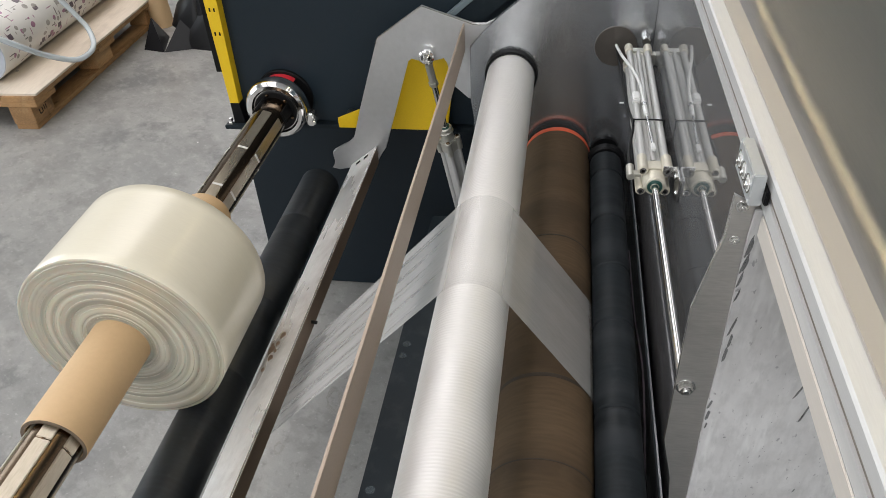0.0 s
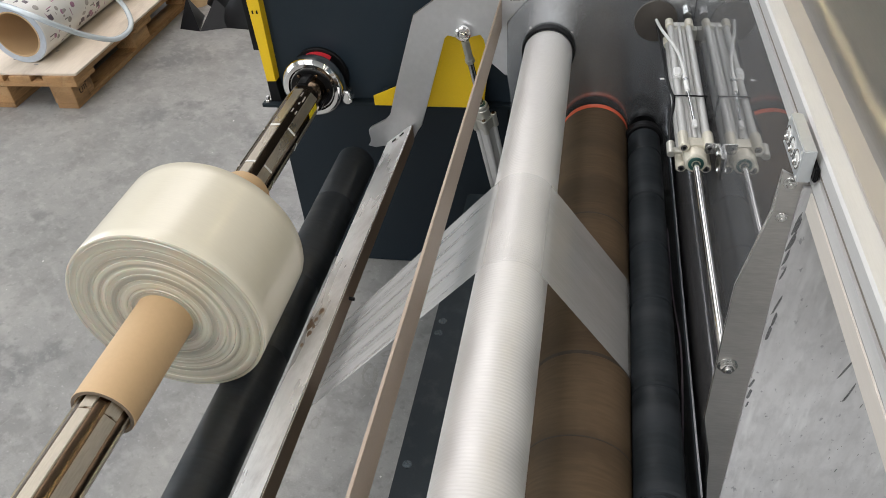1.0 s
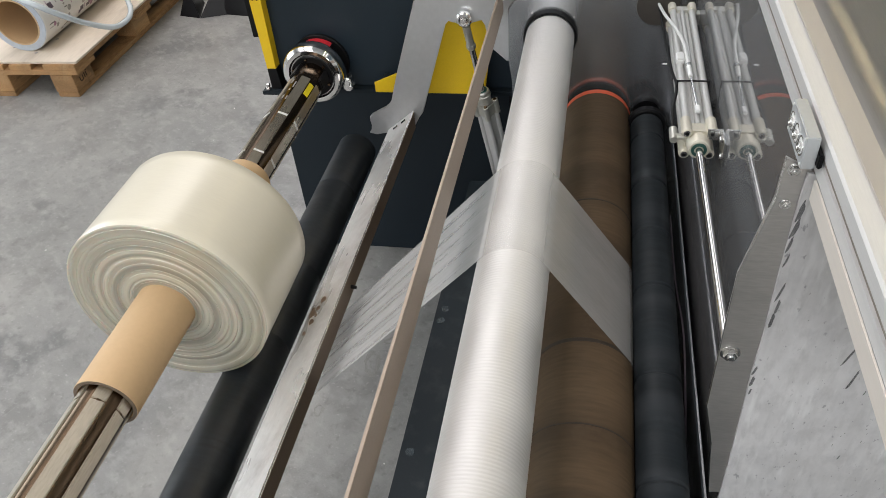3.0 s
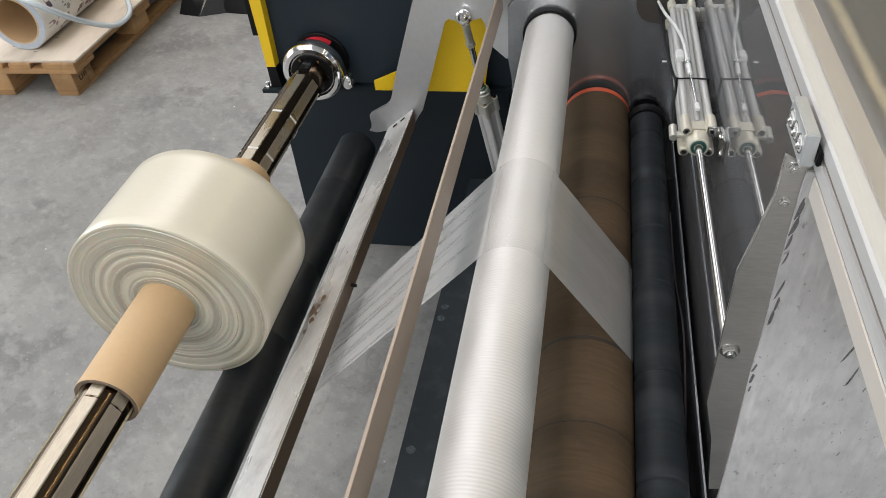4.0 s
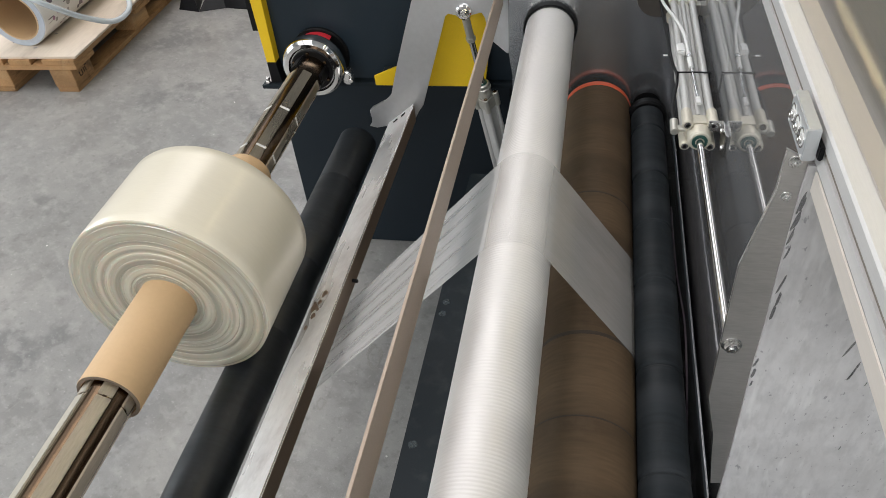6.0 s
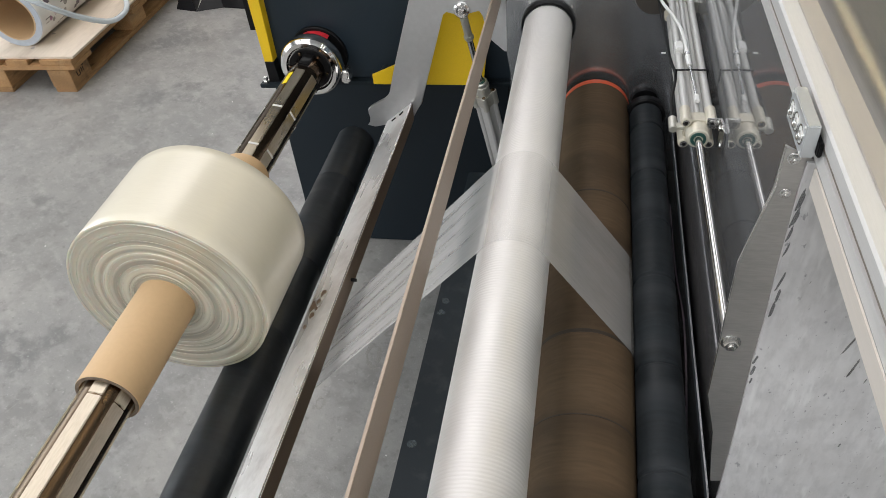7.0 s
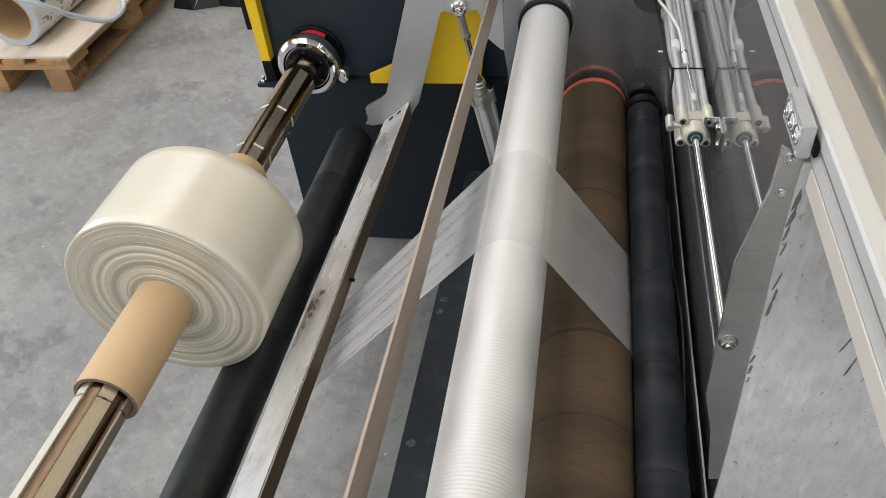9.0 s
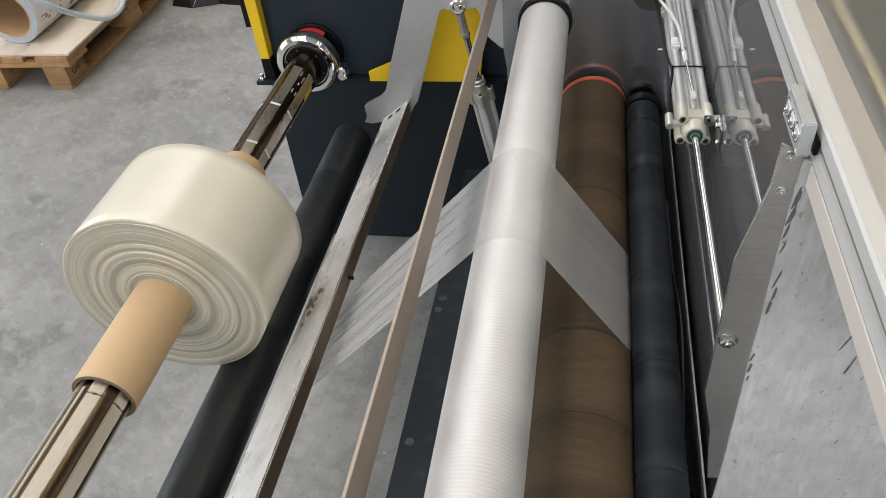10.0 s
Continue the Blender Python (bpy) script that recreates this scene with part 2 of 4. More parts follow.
worn(M["rubber_black"], ((13.0, 2, (0.02, 1, 0.02), 0, 0.48, 0.62, (0.013, 0.016, 0.020), 0.55), (60.0, 5, (1, 1, 1), 0, 0.58, 0.7, (0.03, 0.034, 0.038), 0.4)))
worn(M["rubber"], ((16.0, 2, (0.02, 1, 0.02), 0, 0.48, 0.62, (0.027, 0.031, 0.035), 0.7), (50.0, 5, (1, 1, 1), 0, 0.56, 0.7, (0.04, 0.046, 0.05), 0.2)))
worn(M["brown"], ((9.0, 2, (0.03, 1, 0.03), 0, 0.45, 0.62, (0.056, 0.038, 0.023), 0.55), (24.0, 6, (1, 1, 1), 0, 0.54, 0.7, (0.115, 0.08, 0.05), 0.4)))
worn(M["scuffed"], ((90.0, 8, (1, 1, 0.35), 0, 0.48, 0.66, (0.38, 0.375, 0.375), 0.45), (14.0, 8, (1, 1, 0.6), 0, 0.48, 0.66, (0.43, 0.42, 0.415), 0.5), (30.0, 4, (1, 3, 0.25), 0, 0.56, 0.7, (0.40, 0.40, 0.41), 0.3), (150.0, 3, (1, 1, 0.5), 0, 0.64, 0.7, (0.16, 0.16, 0.17), 0.6), (60.0, 3, (1, 6, 0.2), 0, 0.58, 0.7, (0.74, 0.74, 0.73), 0.5)))
worn(M["end_steel"], ((9.0, 6, (1, 1, 1), 0, 0.45, 0.65, (0.34, 0.35, 0.37), 0.55), (40.0, 3, (8, 1, 0.6), 35, 0.62, 0.72, (0.75, 0.75, 0.75), 0.6)))
worn(M["shelf_steel"], ((24.0, 6, (1, 1, 1), 0, 0.57, 0.7, (0.33, 0.30, 0.27), 0.28), (5.0, 4, (1, 1, 1), 0, 0.5, 0.68, (0.48, 0.46, 0.44), 0.5)))
worn(M["wood"], ((14.0, 6, (1, 1, 1), 0, 0.55, 0.7, (0.09, 0.046, 0.02), 0.7), (5.0, 8, (3, 0.6, 3), 0, 0.5, 0.66, (0.50, 0.33, 0.17), 0.5)))
worn(M["ply"], ((6.0, 6, (2, 0.5, 1), 0, 0.52, 0.7, (0.36, 0.29, 0.22), 0.5),))


def hazed(m, rough, share):
    """A polished metal that also scatters: a second, rougher lobe of the same metal."""
    n, l = m.node_tree.nodes, m.node_tree.links
    b = n["Principled BSDF"]
    two = n.new("ShaderNodeBsdfPrincipled")
    l.new(b.inputs["Base Color"].links[0].from_socket, two.inputs["Base Color"])
    two.inputs["Metallic"].default_value, two.inputs["Roughness"].default_value = b.inputs["Metallic"].default_value * 0.6, rough
    mix = n.new("ShaderNodeMixShader")
    mix.inputs[0].default_value = share
    l.new(b.outputs[0], mix.inputs[1]), l.new(two.outputs[0], mix.inputs[2])
    l.new(mix.outputs[0], n["Material Output"].inputs["Surface"])


hazed(M["mirror_steel"], 0.6, 0.28)
hazed(M["end_steel"], 0.5, 0.25)


def layered(m):
    """Fine rings round the Y axis, as wound layers show at a roll's end, and a little light inside."""
    n, l = m.node_tree.nodes, m.node_tree.links
    b = n["Principled BSDF"]
    old = b.inputs["Base Color"].links[0].from_socket
    tc = n.new("ShaderNodeTexCoord")
    sep = n.new("ShaderNodeSeparateXYZ")
    l.new(tc.outputs["Object"], sep.inputs[0])
    flat = n.new("ShaderNodeCombineXYZ")
    l.new(sep.outputs["X"], flat.inputs["X"]), l.new(sep.outputs["Z"], flat.inputs["Y"])
    length = n.new("ShaderNodeVectorMath")
    length.operation = "LENGTH"
    l.new(flat.outputs[0], length.inputs[0])
    tex = n.new("ShaderNodeTexNoise")
    tex.noise_dimensions = "1D"
    tex.inputs["Scale"].default_value, tex.inputs["Detail"].default_value = 70, 1
    l.new(length.outputs["Value"], tex.inputs["W"])
    ramp = n.new("ShaderNodeMapRange")
    ramp.inputs["From Min"].default_value, ramp.inputs["From Max"].default_value = 0.34, 0.62
    ramp.inputs["To Min"].default_value, ramp.inputs["To Max"].default_value = 0.55, 1.0
    l.new(tex.outputs["Fac"], ramp.inputs["Value"])
    mix = n.new("ShaderNodeMix")
    mix.data_type, mix.blend_type = "RGBA", "MULTIPLY"
    mix.inputs["Factor"].default_value = 1
    outer = n.new("ShaderNodeMath")
    outer.operation = "LESS_THAN"
    outer.inputs[1].default_value = 0.1532
    l.new(length.outputs["Value"], outer.inputs[0]), l.new(outer.outputs[0], mix.inputs["Factor"])
    l.new(old, mix.inputs[6]), l.new(ramp.outputs[0], mix.inputs[7])
    l.new(mix.outputs[2], b.inputs["Base Color"])
    fine = n.new("ShaderNodeTexNoise")
    fine.noise_dimensions = "1D"
    fine.inputs["Scale"].default_value, fine.inputs["Detail"].default_value = 330, 2
    l.new(length.outputs["Value"], fine.inputs["W"])
    bp = n.new("ShaderNodeBump")
    bp.inputs["Strength"].default_value, bp.inputs["Distance"].default_value = 1.0, 0.0005
    l.new(fine.outputs["Fac"], bp.inputs["Height"]), l.new(bp.outputs[0], b.inputs["Normal"])
    b.inputs["Subsurface Weight"].default_value, b.inputs["Subsurface Scale"].default_value = 0.25, 0.01


layered(M["wound_face"])
M["wound"].node_tree.nodes["Principled BSDF"].inputs["Coat Roughness"].default_value = 0.10
M["film"].blend_method = "BLEND"
M["wound_face"].node_tree.nodes["Principled BSDF"].inputs["Coat Roughness"].default_value = 0.05


# ---- mesh helpers ----
def mesh(bm, name, mats, smooth=None):
    data = bpy.data.meshes.new(name)
    bmesh.ops.recalc_face_normals(bm, faces=bm.faces)
    if smooth is not None:
        for face in bm.faces:
            face.smooth = True
        for e in bm.edges:
            e.smooth = len(e.link_faces) == 2 and e.calc_face_angle(0) < radians(smooth)
    bm.to_mesh(data)
    bm.free()
    for m in mats if isinstance(mats, (list, tuple)) else (mats,):
        data.materials.append(m)
    return data


def part(name, bm, mat, parent=None, label="", smooth=35, at=None):
    ob = new(name, mesh(bm, name, mat, smooth))
    if parent:
        ob.parent = parent
    if at is not None:
        ob.matrix_basis = at
    return tagged(ob, label)


def thing(name, label, category, place=(0, 0, 0), group="", kind=""):
    ob = new(name)
    ob.empty_display_size = 0.05
    ob.location = place
    return tagged(ob, label, category, group, kind)


def box(lo, hi, bevel=0.002, bm=None, m=None):
    bm = bm or bmesh.new()
    made = bmesh.ops.create_cube(bm, size=1)["verts"]
    for v in made:
        v.co = Vector([lo[i] + (v.co[i] + 0.5) * (hi[i] - lo[i]) for i in range(3)])
    if bevel:
        edges = list({e for v in made for e in v.link_edges})
        made = list({v for f in bmesh.ops.bevel(bm, geom=edges, offset=bevel, segments=2, affect="EDGES")["faces"] for v in f.verts} | {v for v in made if v.is_valid})
    if m is not None:
        bmesh.ops.transform(bm, matrix=m, verts=made)
    return bm


def prism(points, axis, lo, hi, bevel=0.0015, bm=None):
    """A polygon in the plane across the axis ('x': y, z; 'y': x, z; 'z': x, y), drawn out from lo to hi."""
    bm = bm or bmesh.new()

    def put(p, d):
        return (d, p[0], p[1]) if axis == "x" else (p[0], d, p[1]) if axis == "y" else (p[0], p[1], d)

    a = [bm.verts.new(put(p, lo)) for p in points]
    b = [bm.verts.new(put(p, hi)) for p in points]
    faces = [bm.faces.new(a), bm.faces.new(b[::-1])]
    for i in range(len(a)):
        j = (i + 1) % len(a)
        faces.append(bm.faces.new((a[j], a[i], b[i], b[j])))
    if bevel:
        edges = list({e for f in faces[:2] for e in f.edges})
        bmesh.ops.bevel(bm, geom=edges, offset=bevel, segments=1, affect="EDGES")
    return bm


def lathe(profile, steps=48, axis="y", bm=None, closed=False, sides=None):
    """Turns (along, radius) pairs round an axis; closed: the profile is a loop."""
    bm = bm or bmesh.new()
    rings = []
    for d, r in profile:
        if r <= 1e-6:
            rings.append([bm.verts.new({"y": (0, d, 0), "x": (d, 0, 0), "z": (0, 0, d)}[axis])])
            continue
        ring = []
        for i in range(steps):
            a = 2 * math.pi * i / steps
            s, c = r * math.sin(a), r * math.cos(a)
            ring.append(bm.verts.new({"y": (s, d, c), "x": (d, s, c), "z": (s, c, d)}[axis]))
        rings.append(ring)
    pairs = list(zip(rings, rings[1:])) + ([(rings[-1], rings[0])] if closed else [])
    for a, b in pairs:
        for i in range(steps):
            j = (i + 1) % steps
            if len(a) == 1 and len(b) == 1:
                continue
            if len(a) == 1:
                bm.faces.new((a[0], b[j], b[i]))
            elif len(b) == 1:
                bm.faces.new((a[i], a[j], b[0]))
            else:
                bm.faces.new((a[i], a[j], b[j], b[i]))
    return bm


def rod(a, b, r, steps=16, bm=None, r2=None, bevel=0.0):
    """A round bar from a to b."""
    a, b = Vector(a), Vector(b)
    bm = bm or bmesh.new()
    length = (b - a).length
    r2 = r if r2 is None else r2
    made = len(bm.verts)
    prof = [(0, 0), (0, r - bevel), (bevel, r), (length - bevel, r2), (length, r2 - bevel), (length, 0)] if bevel else [(0, 0), (0, r), (length, r2), (length, 0)]
    lathe(prof, steps, "z", bm)
    bm.verts.ensure_lookup_table()
    m = Matrix.Translation(a) @ (b - a).to_track_quat("Z", "Y").to_matrix().to_4x4()
    bmesh.ops.transform(bm, matrix=m, verts=bm.verts[made:])
    return bm


def tube(points, r, steps=10, bm=None, smooth=6):
    """A bent round cord through the points."""
    bm = bm or bmesh.new()
    pts = [Vector(p) for p in points]
    path = []
    for i in range(len(pts) - 1):
        p0, p1, p2, p3 = pts[max(i - 1, 0)], pts[i], pts[i + 1], pts[min(i + 2, len(pts) - 1)]
        for k in range(smooth):
            t = k / smooth
            path.append(0.5 * (2 * p1 + (p2 - p0) * t + (2 * p0 - 5 * p1 + 4 * p2 - p3) * t * t + (3 * p1 - p0 - 3 * p2 + p3) * t ** 3))
    path.append(pts[-1])
    rings, side = [], None
    for i, p in enumerate(path):
        d = (path[min(i + 1, len(path) - 1)] - path[max(i - 1, 0)]).normalized()
        side = d.orthogonal() if side is None else (side - d * side.dot(d))
        side.normalize()
        up = d.cross(side)
        rings.append([bm.verts.new(p + r * (math.cos(2 * math.pi * k / steps) * side + math.sin(2 * math.pi * k / steps) * up)) for k in range(steps)])
    for a, b in zip(rings, rings[1:]):
        for k in range(steps):
            bm.faces.new((a[k], a[(k + 1) % steps], b[(k + 1) % steps], b[k]))
    bm.faces.new(rings[0][::-1]), bm.faces.new(rings[-1])
    return bm


def hexagon(r, lo, hi, axis, bm=None):
    return prism([(r * math.cos(math.pi / 3 * i), r * math.sin(math.pi / 3 * i)) for i in range(6)], axis, lo, hi, 0.0006, bm)


# ---- the hall ----
def hall():
    bm = bmesh.new()
    bmesh.ops.create_grid(bm, x_segments=2, y_segments=2, size=45)
    ob = part("floor", bm, M["concrete"], label="grey power-floated concrete floor with scuffs", smooth=None)
    tagged(ob, category="floor", kind="structure")
    for name, lo, hi in (("wall_north", (-9.2, 32.0, 0), (9.2, 32.2, 6.6)), ("wall_south", (-9.2, -6.2, 0), (9.2, -6.0, 6.6)),
                         ("wall_east", (5.6, -6.0, 0), (5.8, 32.0, 6.6)), ("wall_west", (-9.2, -6.0, 0), (-9.0, 32.0, 6.6))):
        # the unseen east wall is blue-grey so that the steel cover mirrors it dark
        paint = M["teal_paint" if name == "wall_east" else "wall_paint"]
        tagged(part(name, box(lo, hi, 0), paint, smooth=None), "unseen hall wall, blue-grey for the cover's dark reflection" if name == "wall_east" else "plain pale painted hall wall", "wall", kind="structure")
    bm = bmesh.new()
    edge = -9.2
    for sx, wide, watts in SKYLIGHTS:
        box((edge, -6.2, 6.5), (sx - wide / 2 - 0.01, 32.2, 6.6), 0, bm)
        edge = sx + wide / 2 + 0.01
    box((edge, -6.2, 6.5), (9.2, 32.2, 6.6), 0, bm)
    tagged(part("ceiling", bm, M["roof_sheet"], smooth=None), "grey sheet roof with daylight strips", "ceiling", kind="structure")


# ---- the unwinding shaft with its film roll ----
AXIS_X, AXIS_Z = -0.611, 0.667


def film_roll():
    ob = thing("film_roll", "wide roll of milky clear film on a cardboard core", "film roll", (AXIS_X, 0, AXIS_Z))
    rng = random.Random(4)
    near, far, r_out, r_in = 0.684, 0.870, 0.1555, 0.0442
    face = [(near, r_in)]
    r = r_in + 0.002
    while r < r_out - 0.009:
        wide, gap, high = rng.uniform(0.002, 0.011), rng.uniform(0.0015, 0.007), rng.uniform(0.0002, 0.0008)
        b = high
        for k in range(4):
            a = math.pi / 6 * k
            face.append((near - high * math.sin(a), r + b * (1 - math.cos(a))))
        face.append((near - high - 0.0001, r + wide * 0.5))
        for k in range(4):
            a = math.pi / 6 * (3 - k)
            face.append((near - high * math.sin(a), r + wide - b * (1 - math.cos(a))))
        r += wide + gap
        face.append((near + rng.uniform(-0.0001, 0.0002), r - gap * 0.5))
    prof = face + [(near + 0.0002, r_out - 0.0015), (near + 0.0015, r_out)]
    prof += [(near + (far - near) * k / 9, r_out - 0.00008 * (k % 2)) for k in range(1, 9)]
    prof += [(far - 0.0015, r_out), (far, r_out - 0.002), (far, r_in)]
    bm = lathe(prof, 96)
    bm.normal_update()
    for f in bm.faces:
        f.material_index = 1 if abs(f.normal.y) > 0.6 else 0
    part("wound_film", bm, [M["wound"], M["wound_face"]], ob, "milky translucent wound film with ringed end face", smooth=75)
    lo, hi, ro, ri = 0.503, 1.012, 0.0440, 0.0381
    core = part("core", lathe([(lo + 0.001, ro), (hi - 0.001, ro), (hi, ro - 0.001), (hi, ri), (lo, ri), (lo, ro - 0.001)], 64, closed=True), M["board"], ob, "brown cardboard core tube")
    part("core_edge", lathe([(lo - 0.0006, ro - 0.0006), (lo - 0.0006, ri + 0.0004), (lo + 0.0004, ri + 0.0004), (lo + 0.0004, ro - 0.0006)], 64, closed=True), M["board_edge"], core, "dark cut end of the core")
    return ob


def air_shaft():
    ob = thing("air_shaft", "many-sided expanding steel shaft through a cardboard core", "shaft", (AXIS_X, 0, AXIS_Z))
    lo, hi, r = 0.18, 1.399, 0.0342
    part("shaft_body", lathe([(lo, 0), (lo, r), (hi, r), (hi, 0)], 96), M["shaft_dark"], ob, "dark oiled shaft body", smooth=60)
    for k in range(6):
        m = Matrix.Rotation(radians(60 * k + 30), 4, "Y")
        for y0, y1 in ((lo, 0.4842), (0.4856, 1.055), (1.0585, 1.187), (1.1905, 1.338)):
            part("leaf", box((-0.0098, y0, 0.029), (0.0098, y1, 0.0351), 0.0010), M["leaf_steel"], ob, "bright worn gripping leaf", at=m)
        for y in (1.0567, 1.1888):
            part("leaf_clip", box((-0.0100, y - 0.0034, 0.034), (0.0100, y + 0.0034, 0.0359), 0.0009), M["white"], ob, at=m)
    top = 0.0342
    part("warning_sticker", box((-0.0058, 1.280, top - 0.003), (0.0058, 1.326, top + 0.0006), 0.0003), M["label_yellow"], ob, "small yellow sticker")
    m = Matrix.Rotation(radians(-60), 4, "Y")
    for x, y, w in ((-0.005, 1.318, 0.018), (0.004, 1.303, 0.022), (-0.004, 1.253, 0.014), (0.005, 1.248, 0.012), (0, 1.283, 0.008)):
        part("print_bar", box((x - 0.0014, y - w / 2, top - 0.002), (x + 0.0014, y + w / 2, top + 0.0004), 0), M["print_grey"], ob, at=m)
    part("hub", lathe([(1.398, 0), (1.398, 0.046), (1.400, 0.0475), (1.4035, 0.0475), (1.4035, 0)], 48), M["black"], ob, "black hub disc of the shaft")
    for k in range(6):
        m = Matrix.Rotation(radians(60 * k), 4, "Y")
        part("hub_bolt", rod((0, 1.392, 0.0408), (0, 1.3985, 0.0408), 0.0034, 12, bevel=0.0008), M["shaft_dark"], ob, at=m)
    for k in range(3):
        part("hub_jaw", box((-0.0115, 1.352, 0.026), (0.0115, 1.3985, 0.0385), 0.002), M["black"], ob, "dark clamping jaw", at=Matrix.Rotation(radians(120 * k + 30), 4, "Y"))
    return ob


def shaft_chuck():
    ob = thing("shaft_chuck", "round chrome shaft chuck on a dark cabinet", "chuck", (AXIS_X, 0, AXIS_Z))
    ring = [(1.405, 0.050), (1.399, 0.053), (1.398, 0.061), (1.402, 0.0665), (1.412, 0.0705), (1.425, 0.071), (1.435, 0.067), (1.439, 0.060), (1.439, 0.050)]
    part("hand_ring", lathe(ring, 64, closed=True), M["chrome"], ob, "polished chrome ring")
    part("front_disc", lathe([(1.407, 0.0), (1.407, 0.040), (1.404, 0.042), (1.404, 0.0495), (1.413, 0.0495), (1.413, 0)], 48), M["bright"], ob, "satin inner ring")
    part("neck", lathe([(1.437, 0), (1.437, 0.044), (1.440, 0.044), (1.440, 0)], 40), M["black"], ob)
    bm = prism([(0.049 * math.sin(radians(a)), 0.049 * math.cos(radians(a))) for a in range(36, -24, -5)] + [(0.0585 * math.sin(radians(a)), 0.0585 * math.cos(radians(a))) for a in range(-24, 37, 5)], "y", 1.4395, 1.468, 0.001)
    part("red_segment", bm, M["red"], ob, "red segment behind the ring")
    part("bearing_housing", lathe([(1.4395, 0), (1.4395, 0.0475), (1.466, 0.0485), (1.466, 0.064), (1.468, 0.066), (1.4765, 0.066), (1.4765, 0)], 48), M["black"], ob)
    lug = part("lock_lug", box((0.062, 1.415, -0.045), (0.080, 1.445, -0.012), 0.004), M["bright"], ob)
    part("lug_screw", rod((0.082, 1.43, -0.03), (0.082, 1.405, -0.03), 0.005, 12, bevel=0.001), M["bright"], lug)
    return ob


# ---- the unwinder behind the rollers ----
def unwinder():
    ob = thing("unwinder_cabinet", "dark blue-grey painted machine cabinet standing on the floor", "machine")
    part("lower_cabinet", box((-0.803, 1.60, 0.0), (0.55, 2.35, 0.62), 0.004), M["dark_paint"], ob)
    part("seam", box((-0.2, 1.5985, 0.02), (-0.196, 1.6005, 0.59), 0), M["black"], ob)
    part("upper_panel", box((-0.724, 1.475, 0.604), (0.55, 2.3, 1.15), 0.004), M["dark_paint"], ob)
    part("ledge", box((-0.722, 1.462, 0.592), (0.55, 1.62, 0.6035), 0.002), M["frame_paint"], ob)
    post = thing("guard_post", "yellow and black painted guard post with bolted foot", "post")
    part("post_face", prism([(-0.738, 0.658), (-0.7165, 0.658), (-0.7125, 0.91), (-0.711, 1.15), (-0.742, 1.15), (-0.742, 0.91)], "y", 1.450, 1.477, 0.001), M["yellow"], post, "yellow post face")
    part("post_base", prism([(-0.738, 0.604), (-0.711, 0.604), (-0.716, 0.657), (-0.738, 0.657)], "y", 1.450, 1.477, 0.001), M["black"], post, "black lower end")
    part("post_side", box((-0.760, 1.466, 0.727), (-0.742, 1.49, 1.15), 0.001), M["black"], post)
    for z in (0.823, 0.876):
        for x in (-0.7325, -0.7225):
            part("slot_hole", box((x - 0.0016, 1.4485, z - 0.004), (x + 0.0016, 1.451, z + 0.004), 0.0005), M["black"], post)
    foot = part("foot_plate", box((-0.758, 1.437, 0.597), (-0.708, 1.4585, 0.607), 0.0015), M["frame_paint"], post)
    part("foot_bolt", rod((-0.744, 1.447, 0.607), (-0.744, 1.447, 0.622), 0.0045, 12, bevel=0.001), M["bright"], foot)
    part("foot_nut", hexagon(0.0075, 0.6072, 0.613, "z"), M["bright"], foot, at=pose(-0.744, 1.447, 0))
    plate = thing("yellow_bracket_plate", "flat yellow painted bracket plate behind a steel arm", "bracket")
    pts = [(-0.486, 0.605), (-0.486, 0.629), (-0.432, 0.652), (-0.37, 0.68), (-0.29, 0.82), (-0.225, 0.82), (-0.215, 0.75), (-0.235, 0.605)]
    part("plate", prism(pts, "y", 1.446, 1.4515, 0.001), M["yellow"], plate)
    for x in (-0.46, -0.29):
        part("spacer", rod((x, 1.4515, 0.63), (x, 1.4765, 0.63), 0.010, 16), M["frame_paint"], plate)
    beam = thing("sloping_strut", "dark painted square strut behind a steel plate", "strut")
    part("strut", box((0.0, -0.02, -0.05), (0.045, 0.0, 0.6), 0.002), M["frame_paint"], beam, "dark strut face", at=pose(-0.235, 1.468, 0.845, 0, 50, 0))
    part("strut_edge", box((-0.012, -0.021, -0.05), (-0.0005, 0.0, 0.6), 0.002), M["strut_paint"], beam, "lighter blue-grey strut edge", at=pose(-0.235, 1.468, 0.845, 0, 50, 0))


